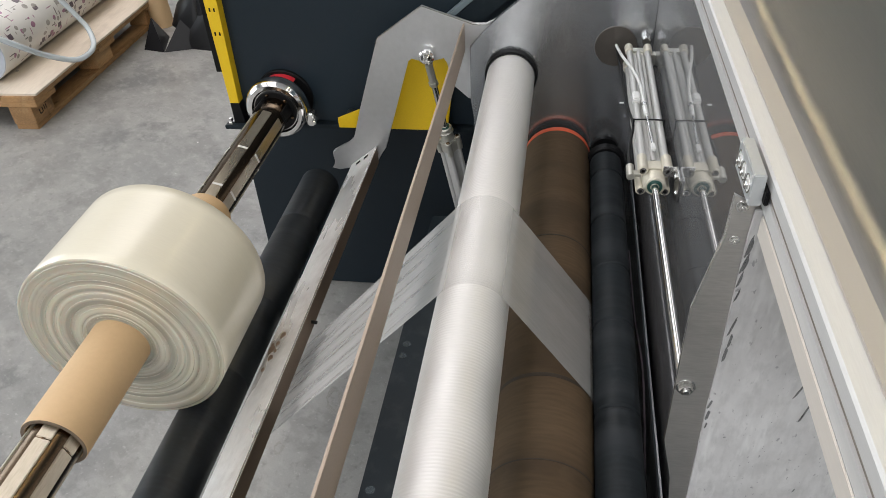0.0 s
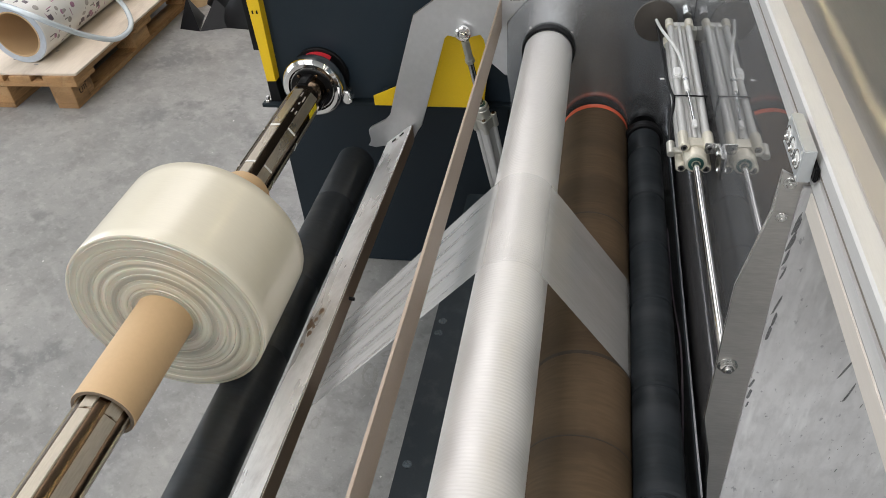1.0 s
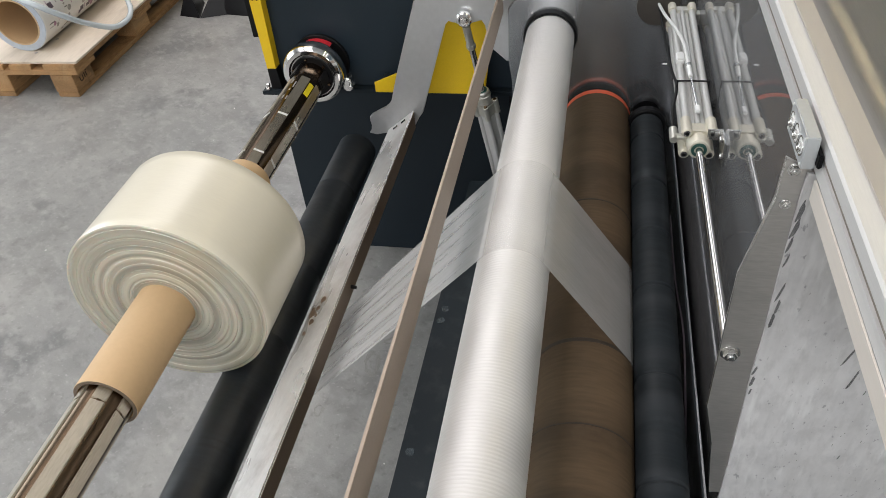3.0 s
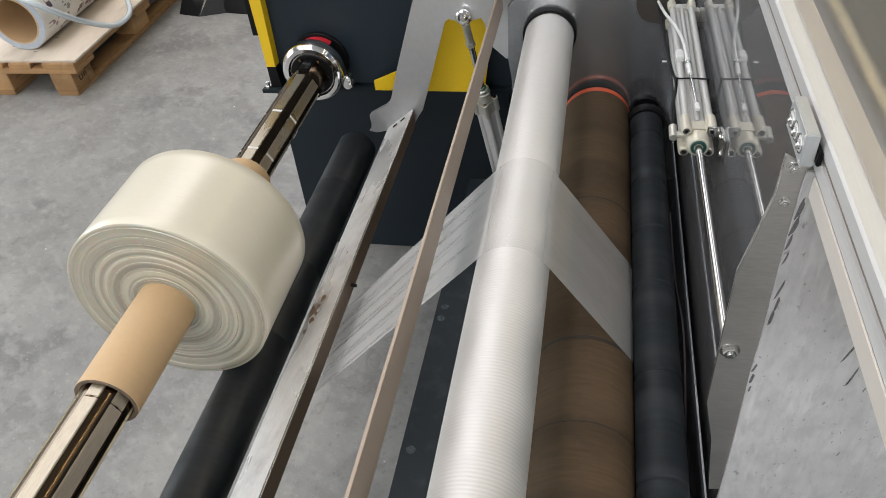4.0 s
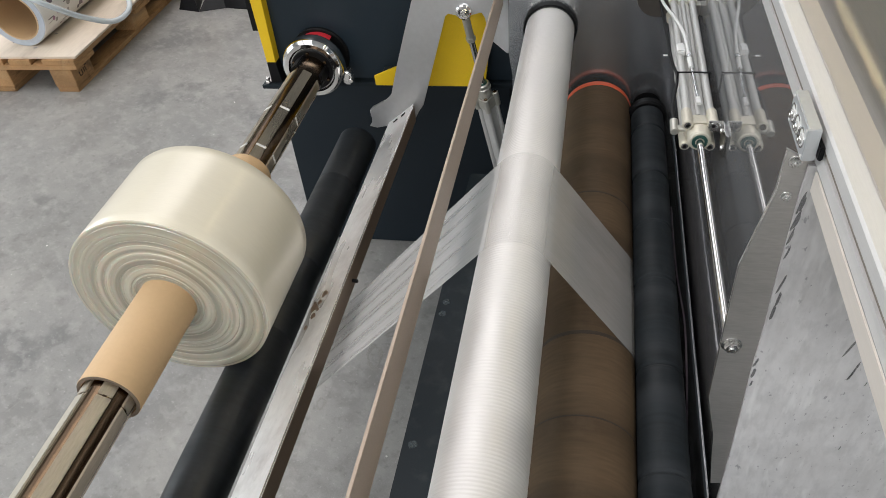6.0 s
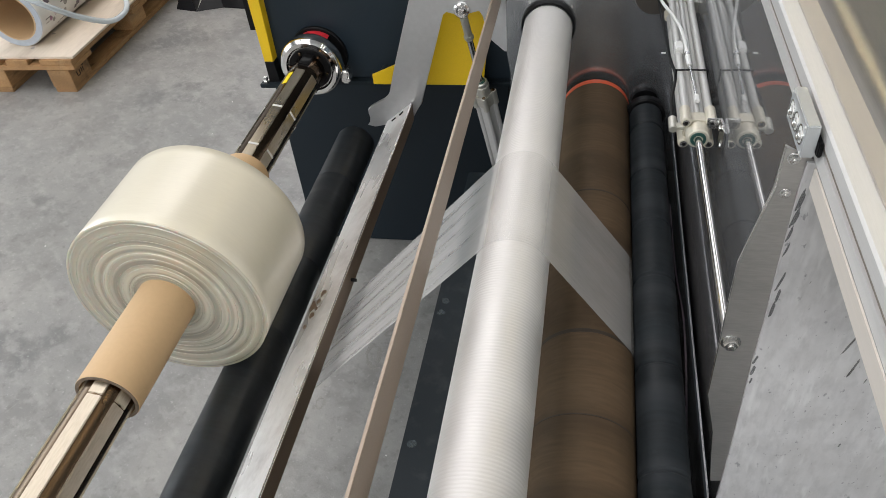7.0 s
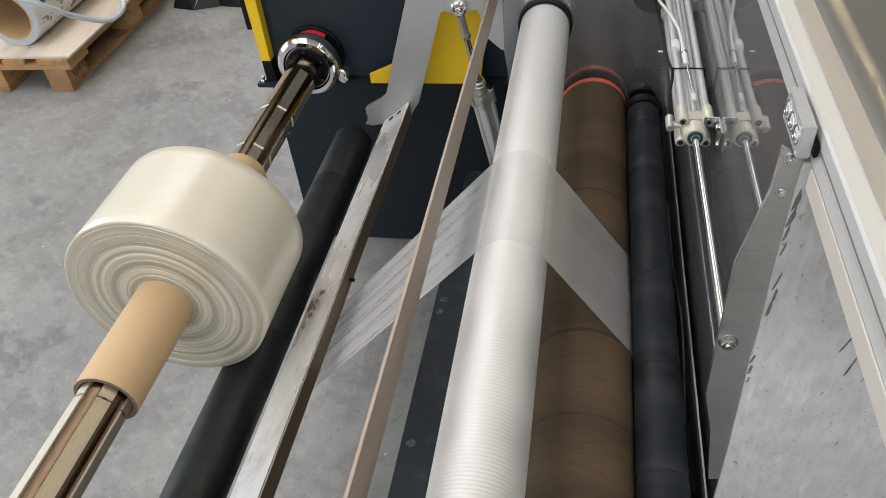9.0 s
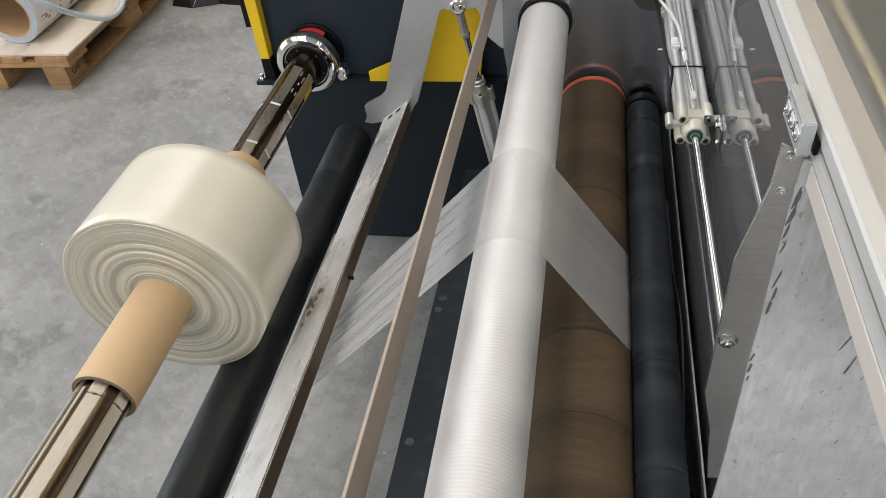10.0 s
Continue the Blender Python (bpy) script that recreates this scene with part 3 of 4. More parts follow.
def arm():
    ob = thing("swing_plate", "bent grey steel dancer arm plate", "machine arm")
    out = [(-0.26, 0.920), (-0.353, 0.855), (-0.358, 0.840), (-0.404, 0.704), (-0.424, 0.634), (-0.430, 0.624), (-0.440, 0.615), (-0.456, 0.608), (-0.474, 0.598), (-0.480, 0.591), (-0.480, 0.579), (-0.477, 0.570), (-0.479, 0.560), (-0.486, 0.551), (-0.470, 0.547),
           (-0.445, 0.553), (-0.385, 0.562), (-0.370, 0.590), (-0.358, 0.607), (-0.337, 0.673), (-0.295, 0.808), (-0.287, 0.815), (-0.268, 0.808),
           (-0.245, 0.808), (-0.221, 0.817), (-0.214, 0.806), (-0.207, 0.76), (-0.175, 0.73), (-0.12, 0.72), (-0.09, 0.82), (-0.10, 0.902), (-0.118, 0.895), (-0.137, 0.884), (-0.16, 0.884)]
    plate = part("arm_plate", prism(out, "y", 1.3605, 1.3685, 0.0012), M["plate_steel"], ob)
    for (x0, z0), (x1, z1) in list(zip(out[:3], out[1:3])) + list(zip(out[28:], out[29:] + out[:1])):
        part("cut_edge", rod((x0, 1.3605, z0), (x1, 1.3605, z1), 0.0009, 6), M["bright"], ob, "bright cut edge")
    part("pivot", rod((-0.12, 1.368, 0.80), (-0.12, 1.478, 0.80), 0.022, 24), M["plate_steel"], ob)
    shelf = thing("guide_shelf", "worn bent steel guide shelf along a rubber roller", "shelf")
    part("shelf_sheet", prism([(-0.440, 0.563), (-0.381, 0.6105), (-0.378, 0.6095), (-0.382, 0.606), (-0.438, 0.559)], "y", -0.1, 1.358, 0.0005), M["shelf_steel"], shelf, "worn bright top sheet")
    # same steel as the top sheet, coloured dark brown for what it mirrors
    part("shelf_flange", box((-0.3805, -0.1, 0.570), (-0.3775, 1.358, 0.609), 0.0005), M["flange_steel"], shelf, "folded flange with a dark reflection in its brown colour")
    part("shelf_ridge", rod((-0.3795, -0.1, 0.6100), (-0.3795, 1.358, 0.6100), 0.0009, 8), M["bright"], shelf, "bright worn ridge")
    for s, (x, z) in enumerate(((-0.417, 0.5825), (-0.398, 0.598))):
        part("rivet_slot", box((-0.006, -0.002, 0), (0.006, 0.002, 0.0015), 0.0004), M["black"], shelf, at=pose(x, 1.335, z, 0, -37, 20))
    for (x, y, r) in ((-0.428, 0.775, 0.009), (-0.423, 0.755, 0.006), (-0.415, 0.80, 0.007), (-0.43, 0.735, 0.004), (-0.420, 0.785, 0.005), (-0.432, 0.79, 0.004), (-0.418, 0.768, 0.003)):
        bm = lathe([(0, 0.0), (0.0003, r), (0.0006, r * 0.8), (0.0003, r * 0.62), (0.0002, 0)], 16, "z")
        part("glue_mark", bm, M["glue"], shelf, at=pose(x, y, 0.5735 + (x + 0.428) * 0.805, 0, -38.8, 30))
    part("screw_tip", rod((-0.378, 0.835, 0.585), (-0.368, 0.835, 0.584), 0.003, 8), M["black"], shelf)
    bar = thing("flat_bar", "long flat brownish steel bar on edge", "bar")
    part("bar", box((-0.181, -0.1, 0.832), (-0.178, 1.359, 0.886), 0.0006), M["bar_steel"], bar)
    part("bar_edge", box((-0.1812, -0.1, 0.8862), (-0.1778, 1.359, 0.8872), 0.0003), M["bar_steel"], bar, "worn upper edge")
    cyl = thing("dancer_cylinder", "slim aluminium air cylinder on a rod end", "air cylinder")
    a, b, c = Vector((-0.254, 1.352, 0.822)), Vector((-0.232, 1.41, 0.618)), Vector((-0.19, 1.47, 0.30))
    eye = part("rod_end", lathe([(-0.006, 0.006), (-0.007, 0.009), (-0.007, 0.0125), (-0.004, 0.0155), (0.004, 0.0155), (0.007, 0.0125), (0.007, 0.006)], 32, closed=True), M["chrome"], cyl, at=pose(a.x, 1.350, a.z))
    part("eye_bolt", rod((0, -0.011, 0), (0, 0.0125, 0), 0.0065, 6, bevel=0.001), M["bright"], eye)
    part("shank", rod(a + (b - a) * 0.08, a + (b - a) * 0.30, 0.0080, 16), M["cast"], cyl)
    part("lock_nut", rod(a + (b - a) * 0.30, a + (b - a) * 0.345, 0.010, 6), M["cast"], cyl)
    part("piston_rod", rod(a + (b - a) * 0.34, b, 0.0065, 20), M["chrome"], cyl)
    d = (c - b).normalized()
    part("gland", rod(b - d * 0.020, b + d * 0.014, 0.0150, 28, bevel=0.002), M["cast"], cyl)
    part("gland_ring", rod(b - d * 0.010, b - d * 0.006, 0.0168, 28, bevel=0.001), M["cast"], cyl)
    part("rod_wiper", rod(b - d * 0.0215, b - d * 0.019, 0.0105, 24), M["green"], cyl, "green rod wiper")
    m = Matrix.Translation(b + d * 0.012) @ d.to_track_quat("Z", "Y").to_matrix().to_4x4()
    head = part("head", box((-0.0165, -0.0165, 0), (0.0165, 0.0165, 0.034), 0.004), M["cast"], cyl, at=m)
    for sx in (-1, 1):
        for sy in (-1, 1):
            part("head_lobe", rod((sx * 0.0155, sy * 0.0155, -0.002), (sx * 0.0155, sy * 0.0155, 0.034), 0.0066, 18, bevel=0.001), M["cast"], head)
            part("head_screw", rod((sx * 0.0155, sy * 0.0155, -0.0034), (sx * 0.0155, sy * 0.0155, 0), 0.0040, 12), M["shaft_dark"], head)
    part("fitting", rod((0.018, 0, 0.014), (0.036, 0, 0.014), 0.0055, 12, bevel=0.001), M["bright"], head)
    part("fitting_end", rod((0.036, 0, 0.008), (0.036, 0, 0.026), 0.0062, 14, bevel=0.001), M["bright"], head)
    part("barrel", box((-0.0125, -0.0125, 0.033), (0.0125, 0.0125, 0.34), 0.002), M["alu"], cyl, at=m)
    for sx in (-1, 1):
        for sy in (-1, 1):
            part("barrel_rib", rod((sx * 0.0135, sy * 0.0135, 0.033), (sx * 0.0135, sy * 0.0135, 0.34), 0.0052, 14), M["alu"], cyl, at=m)
    part("tail_pin", rod(c - d * 0.0 + Vector((0, 0, 0.0)), c + Vector((0, 0.132, 0)), 0.012, 16), M["cast"], cyl)


# ---- rollers ----
def roller(name, label, x, z, r, lo, hi, mat, grooves=(), stub=0.012, journal=1.36, groove=0.0012):
    ob = thing(name, label, "roller", (x, 0, z))
    prof = [(lo, 0), (lo, r - 0.004), (lo + 0.004, r)]
    for g in sorted(grooves):
        prof += [(g - 0.004, r), (g - 0.0015, r - groove), (g + 0.0015, r - groove), (g + 0.004, r)]
    prof += [(hi - 0.004, r), (hi, r - 0.004), (hi, 0)]
    part("sleeve", lathe(prof, 72), mat, ob)
    part("journal", lathe([(hi - 0.001, 0), (hi - 0.001, stub), (journal, stub), (journal, 0)], 24), M["black"], ob, "dark shaft journal")
    return ob


WHITE, BROWN, DARK, LEFT = (-0.087, 0.793, 0.0459), (0.009, 0.622, 0.066), (0.1045, 0.637, 0.0302), (-0.536, 0.480, 0.0441)


def rollers():
    made = dict(
        white=roller("guide_roller", "pale metal guide roller with fine turned rings", WHITE[0], WHITE[1], WHITE[2], -0.1, 1.332, M["sleeve"], journal=1.346),
        brown=roller("covered_roller", "large brown fabric-covered roller with an orange end band", BROWN[0], BROWN[1], BROWN[2], -0.1, 1.328, M["brown"], (0.30,), journal=1.346, groove=0.0003),
        dark=roller("nip_roller", "thin dark rubber nip roller with grooves", DARK[0], DARK[1], DARK[2], -0.1, 1.278, M["rubber"], (0.48, 0.639, 0.803, 0.93, 1.063, 1.209), journal=1.346, groove=0.0022),
        left=roller("rubber_roller", "black rubber roller beside a steel shelf", LEFT[0], LEFT[1], LEFT[2], -0.1, 1.40, M["rubber_black"], (0.78, 0.96, 1.22), journal=1.41, groove=0.0012),
    )
    part("end_band", lathe([(1.313, BROWN[2] + 0.0002), (1.317, BROWN[2] + 0.0008), (1.3255, BROWN[2] + 0.0008), (1.3255, BROWN[2] - 0.002), (1.313, BROWN[2] - 0.002)], 72, closed=True), M["orange"], made["brown"], "orange end band")
    part("end_cap", lathe([(1.328, 0), (1.328, 0.05), (1.344, 0.05), (1.344, 0)], 48), M["black"], made["brown"])
    for y, w in ((0.664, 0.0045), (0.53, 0.0015), (0.97, 0.002)):
        part("cover_seam", lathe([(y - w, BROWN[2] - 0.001), (y - w * 0.6, BROWN[2] + 0.0004), (y + w * 0.6, BROWN[2] + 0.0004), (y + w, BROWN[2] - 0.001)], 72, closed=True), M["brown_seam"], made["brown"], "dark seam of the cover")
    part("end_cap", lathe([(1.277, 0), (1.277, 0.0335), (1.280, 0.0365), (1.293, 0.0365), (1.293, 0)], 40), M["black"], made["dark"], "black end collar")
    return made


def tangent(p, c, r, side):
    """Where a line from p touches the circle."""
    d = Vector((c[0] - p[0], c[1] - p[1]))
    a = math.acos(r / d.length)
    back = (-d).normalized()
    ca, sa = math.cos(side * a), math.sin(side * a)
    return Vector((c[0] + r * (back.x * ca - back.y * sa), c[1] + r * (back.x * sa + back.y * ca)))


def film_web():
    near, far, lift = 0.662, 0.852, 0.0007
    w, b = Vector(WHITE[:2]), Vector(BROWN[:2])
    rw, rb = WHITE[2] + lift, BROWN[2] + lift
    low = Vector((-0.47, 0.437))
    start = tangent(low, w, rw, -1)
    d = b - w
    leave = math.atan2(d.y, d.x) + math.acos((rw - rb) / d.length)

    def arc(c, r, a0, a1, n):
        return [Vector((c.x + r * math.cos(a0 + (a1 - a0) * i / n), c.y + r * math.sin(a0 + (a1 - a0) * i / n))) for i in range(n + 1)]

    over = arc(w, rw, math.atan2(start.y - w.y, start.x - w.x), leave, 18)
    touch = arc(b, rb, leave, radians(-40), 14)
    spans = (("incoming_span", [low + (start - low) * i / 18 for i in range(19)], 1.0), ("roller_wrap", over, 0.0),
             ("outgoing_span", [over[-1] + (touch[0] - over[-1]) * i / 8 for i in range(9)] + touch[1:], 0.25))
    rng = random.Random(9)
    cuts = 60
    phase = [0.0] * (cuts + 1)
    for j in range(1, cuts):
        phase[j] = 0.75 * phase[j - 1] + rng.uniform(-1, 1)
    ob = thing("film_web", "thin clear film running over the pale roller", "film")
    for name, path, wave in spans:
        bm = bmesh.new()
        rows = []
        for i, p in enumerate(path):
            q0, q1 = path[max(i - 1, 0)], path[min(i + 1, len(path) - 1)]
            side = (q1 - q0).normalized()
            side = Vector((-side.y, side.x))
            k = 1 - i / (len(path) - 1) if wave == 1.0 else 4 * (i / (len(path) - 1)) * max(0, 0.4 - i / (len(path) - 1))
            row = []
            for j in range(cuts + 1):
                wob = 0.0024 * wave * k * (phase[j] + 0.8 * math.sin(j * 0.55 + 3 * k)) if 0 < j < cuts else 0
                row.append(bm.verts.new((p.x + side.x * wob, near + (far - near) * j / cuts, p.y + side.y * wob)))
            rows.append(row)
        for a, c in zip(rows, rows[1:]):
            for j in range(cuts):
                bm.faces.new((a[j], a[j + 1], c[j + 1], c[j]))
        part(name, bm, M["wrap" if name == "roller_wrap" else "film"], ob, smooth=180)
    return ob


# ---- frame of the machine round the rollers ----
def machine_frame():
    ob = thing("under_machine", "dark painted machine base beam below the rollers", "machine base")
    part("base_beam", box((-0.262, -0.4, 0.06), (0.30, 1.338, 0.45), 0.004), M["frame_paint"], ob)
    for x in (-0.22, 0.25):
        for y in (-0.3, 1.25):
            part("foot", rod((x, y, 0), (x, y, 0.062), 0.03, 20, bevel=0.003), M["black"], ob)
    for y, x in ((0.93, -0.245), (0.90, -0.248), (0.62, -0.245), (0.50, -0.22)):
        part("scuff", rod((x, y, 0.4495), (x, y, 0.4506), 0.0075, 9), M["scuff"], ob)
    end = thing("end_plate", "satin stainless end plate carrying the rollers", "plate")
    pts = [(-0.168, 0.42), (-0.163, 0.632), (-0.162, 0.691), (-0.168, 0.736), (-0.167, 0.845), (-0.145, 0.871), (-0.113, 0.904), (-0.066, 0.941), (0.0, 1.05), (0.03, 1.25), (0.29, 1.25), (0.29, 0.42)]
    part("plate", prism(pts, "y", 1.344, 1.356, 0.0012), M["end_steel"], end)
    collar = part("bearing_collar", lathe([(1.330, WHITE[2] + 0.001), (1.330, WHITE[2] + 0.0045), (1.3445, WHITE[2] + 0.006), (1.3445, WHITE[2] + 0.001)], 64, closed=True), M["black"], end, "dark bearing collar", at=pose(WHITE[0], 0, WHITE[1]))
    for a in (-38, 50):
        x, z = math.sin(radians(a)) * 0.057, math.cos(radians(a)) * 0.057
        part("screw", rod((x, 1.3425, z), (x, 1.3448, z), 0.0024, 10), M["bright"], collar)
    part("bearing_ring", lathe([(1.330, 0.014), (1.330, 0.026), (1.3445, 0.026), (1.3445, 0.014)], 48, closed=True), M["black"], end, at=pose(DARK[0], 0, DARK[1]))
    part("grommet", lathe([(1.341, 0), (1.341, 0.038), (1.3445, 0.039), (1.3445, 0)], 40), M["grommet"], end, "round bronze-grey cable cover", at=pose(0.107, 0, 0.852))
    part("screw", rod((0.160, 1.327, 0.868), (0.160, 1.345, 0.868), 0.008, 6), M["bright"], end)
    side = thing("side_plate", "polished stainless side plate mirroring an air cylinder", "plate")
    part("plate", box((0.174, 0.509, 0.452), (0.182, 1.339, 1.0755), 0.001), M["mirror_steel"], side)
    rail = thing("edge_rail", "narrow folded steel rail beside a rubber roller", "rail")
    part("rail_face", box((0.157, -0.1, 0.452), (0.1595, 1.338, 0.605), 0.0006), M["end_steel"], rail)
    part("rail_lip", box((0.1545, -0.1, 0.6035), (0.1568, 1.338, 0.6060), 0.0008), M["frame_paint"], rail, "dark folded lip")
    # added near-black sheet in place of the shade below the nip roller
    box_in = thing("inner_shade", "near-black sheet standing for shade under the nip roller", "guard")
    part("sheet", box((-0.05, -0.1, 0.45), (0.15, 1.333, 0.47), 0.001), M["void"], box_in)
    cable = thing("loose_cable", "thin grey cable hanging beside the nip roller", "cable")
    part("cord", tube([(0.143, 1.05, 0.60), (0.146, 0.90, 0.585), (0.149, 0.78, 0.60), (0.1475, 0.68, 0.59), (0.148, 0.60, 0.55)], 0.0014, 6), M["print_dark"], cable)
    part("cable_clip", box((0.1425, 0.50, 0.552), (0.1495, 0.60, 0.583), 0.003), M["black"], cable)


def side_guard():
    ob = thing("hinge_bracket", "cut grey steel bracket plate with three bolts", "bracket")
    pts = [(0.149, 1.0875), (0.149, 1.0475), (0.145, 1.027), (0.134, 0.964), (0.134, 0.894), (0.135, 0.776), (0.149, 0.712), (0.153, 0.673), (0.160, 0.615), (0.215, 0.625), (0.215, 1.066), (0.170, 1.0755)]
    part("bracket_plate", prism(pts, "y", 0.5035, 0.5070, 0.0007), M["bracket_steel"], ob)
    for x, z, r in ((0.1445, 0.860, 0.0070), (0.157, 1.0425, 0.0034), (0.157, 1.0765, 0.0040)):
        bolt = part("bolt", rod((x, 0.5035, z), (x, 0.5035 - r * 1.25, z), r * 0.52, 16, bevel=0.0010), M["bright"], ob)
        part("washer", rod((x, 0.5034, z), (x, 0.5024, z), r * 1.4, 28, bevel=0.0003), M["bright"], bolt)
        part("nut", hexagon(r, 0.5024 - r * 0.75, 0.5024, "y"), M["bright"], bolt, at=pose(x, 0, z))
    for (x0, z0), (x1, z1) in zip(pts[:9], pts[1:9]):
        part("cut_edge", rod((x0, 0.5037, z0), (x1, 0.5037, z1), 0.0006, 6), M["bright"], ob, "bright cut edge")
    pan = thing("scuffed_panel", "light grey scuffed metal guard panel", "panel")
    edge = [(0.1665, 1.075), (0.1660, 1.044), (0.1668, 0.960), (0.1685, 0.891), (0.1680, 0.837), (0.1712, 0.684), (0.1715, 0.453)]
    part("sheet", prism(edge + [(0.60, 0.453), (0.60, 1.075)], "y", 0.4995, 0.5030, 0.0005), M["scuffed"], pan)
    rng = random.Random(3)

    def blot(seed):
        bm = lathe([(0, 0), (-0.0002, 1), (-0.0004, 0)], 18, "y")
        for v in bm.verts:
            n1 = 1 + 0.45 * noise.noise(Vector((v.co.x * 1.6, v.co.z * 1.6, seed * 7.3)))
            v.co.x *= n1
            v.co.z *= n1
        return bm

    marks = [(0.1690, 1.038, 6, 13), (0.1685, 1.020, 6, 12), (0.1680, 1.003, 4, 10), (0.1690, 0.985, 3, 8), (0.1718, 0.948, 4, 13), (0.1730, 0.930, 5, 10), (0.1716, 0.912, 6, 11),
             (0.1700, 0.842, 4, 9), (0.1705, 0.826, 5, 10), (0.1712, 0.81, 3, 6), (0.2475, 0.872, 4, 15), (0.2590, 0.840, 4, 16), (0.2570, 0.832, 2, 7), (0.2740, 0.822, 2, 4), (0.2770, 0.715, 2, 5), (0.266, 0.735, 1, 3), (0.291, 0.745, 1, 3)]
    for x, z, a, b in marks:
        part("smear", blot(x + z), M["smear"], pan, at=pose(x, 0.4993, z, 0, rng.uniform(4, 16), 0) @ Matrix.Diagonal((a * 0.00030, 1, b * 0.00085, 1)))
    for i in range(40):
        sz = rng.uniform(0.0002, 0.0004)
        part("speck", lathe([(0, 0), (-0.0002, 1), (-0.0004, 0)], 8, "y"), M["smear"], pan, at=pose(rng.uniform(0.19, 0.33), 0.4993, rng.uniform(0.66, 0.98), 0, rng.uniform(0, 25), 0) @ Matrix.Diagonal((sz, 1, sz * rng.uniform(1, 4), 1)))
    ext = thing("slotted_profile", "slotted aluminium profile along the machine side", "profile")
    lo, hi = 0.14, 1.334
    part("lower_lip", box((0.1697, lo, 1.0572), (0.1711, 0.4915, 1.0765), 0.0005), M["lip_side"], ext)
    prof = [(0.1712, 1.0767), (0.1712, 1.0900), (0.1745, 1.0900), (0.1745, 1.0965), (0.1712, 1.0965), (0.1712, 1.1085), (0.1732, 1.1105), (0.201, 1.1105), (0.201, 1.0767)]
    part("profile_body", prism(prof, "y", lo, hi, 0), M["alu"], ext)
    part("slot_insert", box((0.1722, lo, 1.0916), (0.1744, hi - 0.001, 1.0948), 0.0006), M["slot"], ext, "brownish slot strip")
    latch = thing("latch_block", "grey aluminium latch block with three counterbored screws", "latch")
    block = part("block", box((-0.005, -0.0295, -0.014), (0.005, 0.0295, 0.014), 0.0008), M["latch_alu"], latch, at=pose(0.1620, 0.5215, 1.0985))
    for y in (-0.018, 0.0, 0.018):
        part("counterbore", lathe([(-0.0056, 0.0080), (-0.0056, 0.0068), (-0.0049, 0.0066), (-0.0049, 0.0080)], 28, "x", closed=True), M["bright"], block, at=pose(0, y, 0))
        part("bore_floor", lathe([(-0.0053, 0.0), (-0.0053, 0.0068), (-0.0049, 0.0068), (-0.0049, 0)], 28, "x"), M["white"], block, at=pose(0, y, 0))
        part("cap_screw", lathe([(-0.0064, 0), (-0.0064, 0.0014), (-0.0078, 0.0018), (-0.0078, 0.0034), (-0.0072, 0.0040), (-0.005, 0.0040), (-0.005, 0)], 20, "x"), M["bright"], block, at=pose(0, y, -0.001))
    for y in (-0.026, 0.026):
        for z in (-0.011, 0.011):
            part("pin", rod((-0.0056, y, z), (-0.004, y, z), 0.0012, 10), M["white"], block)
    # added black spacer that paints the shadowed gap between latch and profile
    part("rubber_pad", box((0.1672, 0.487, 1.088), (0.1709, 0.546, 1.100), 0.001), M["black"], latch)
    cov = thing("machine_cover", "folded stainless machine cover beside a slotted profile", "cover")
    part("cover_flange", box((0.187, lo, 1.1107), (0.2040, hi, 1.1125), 0.0006), M["lip"], cov, "beige flat flange")
    pr = [(0.2044 + 0.002 * k, 1.1100 + 0.0034 * math.sin(math.pi * k / 19)) for k in range(16)]
    pr += [(0.2345 + 0.01 * k, pr[-1][1] - 0.0016 * k) for k in range(1, 41)] + [(0.64, 1.03), (0.2044, 1.08)]
    part("cover_sheet", prism(pr, "y", lo, hi + 0.12, 0), M["cover"], cov, smooth=30)
    part("cover_body", box((0.240, 0.51, 0.0), (0.60, hi, 1.028), 0.003), M["frame_paint"], cov)
    return ob


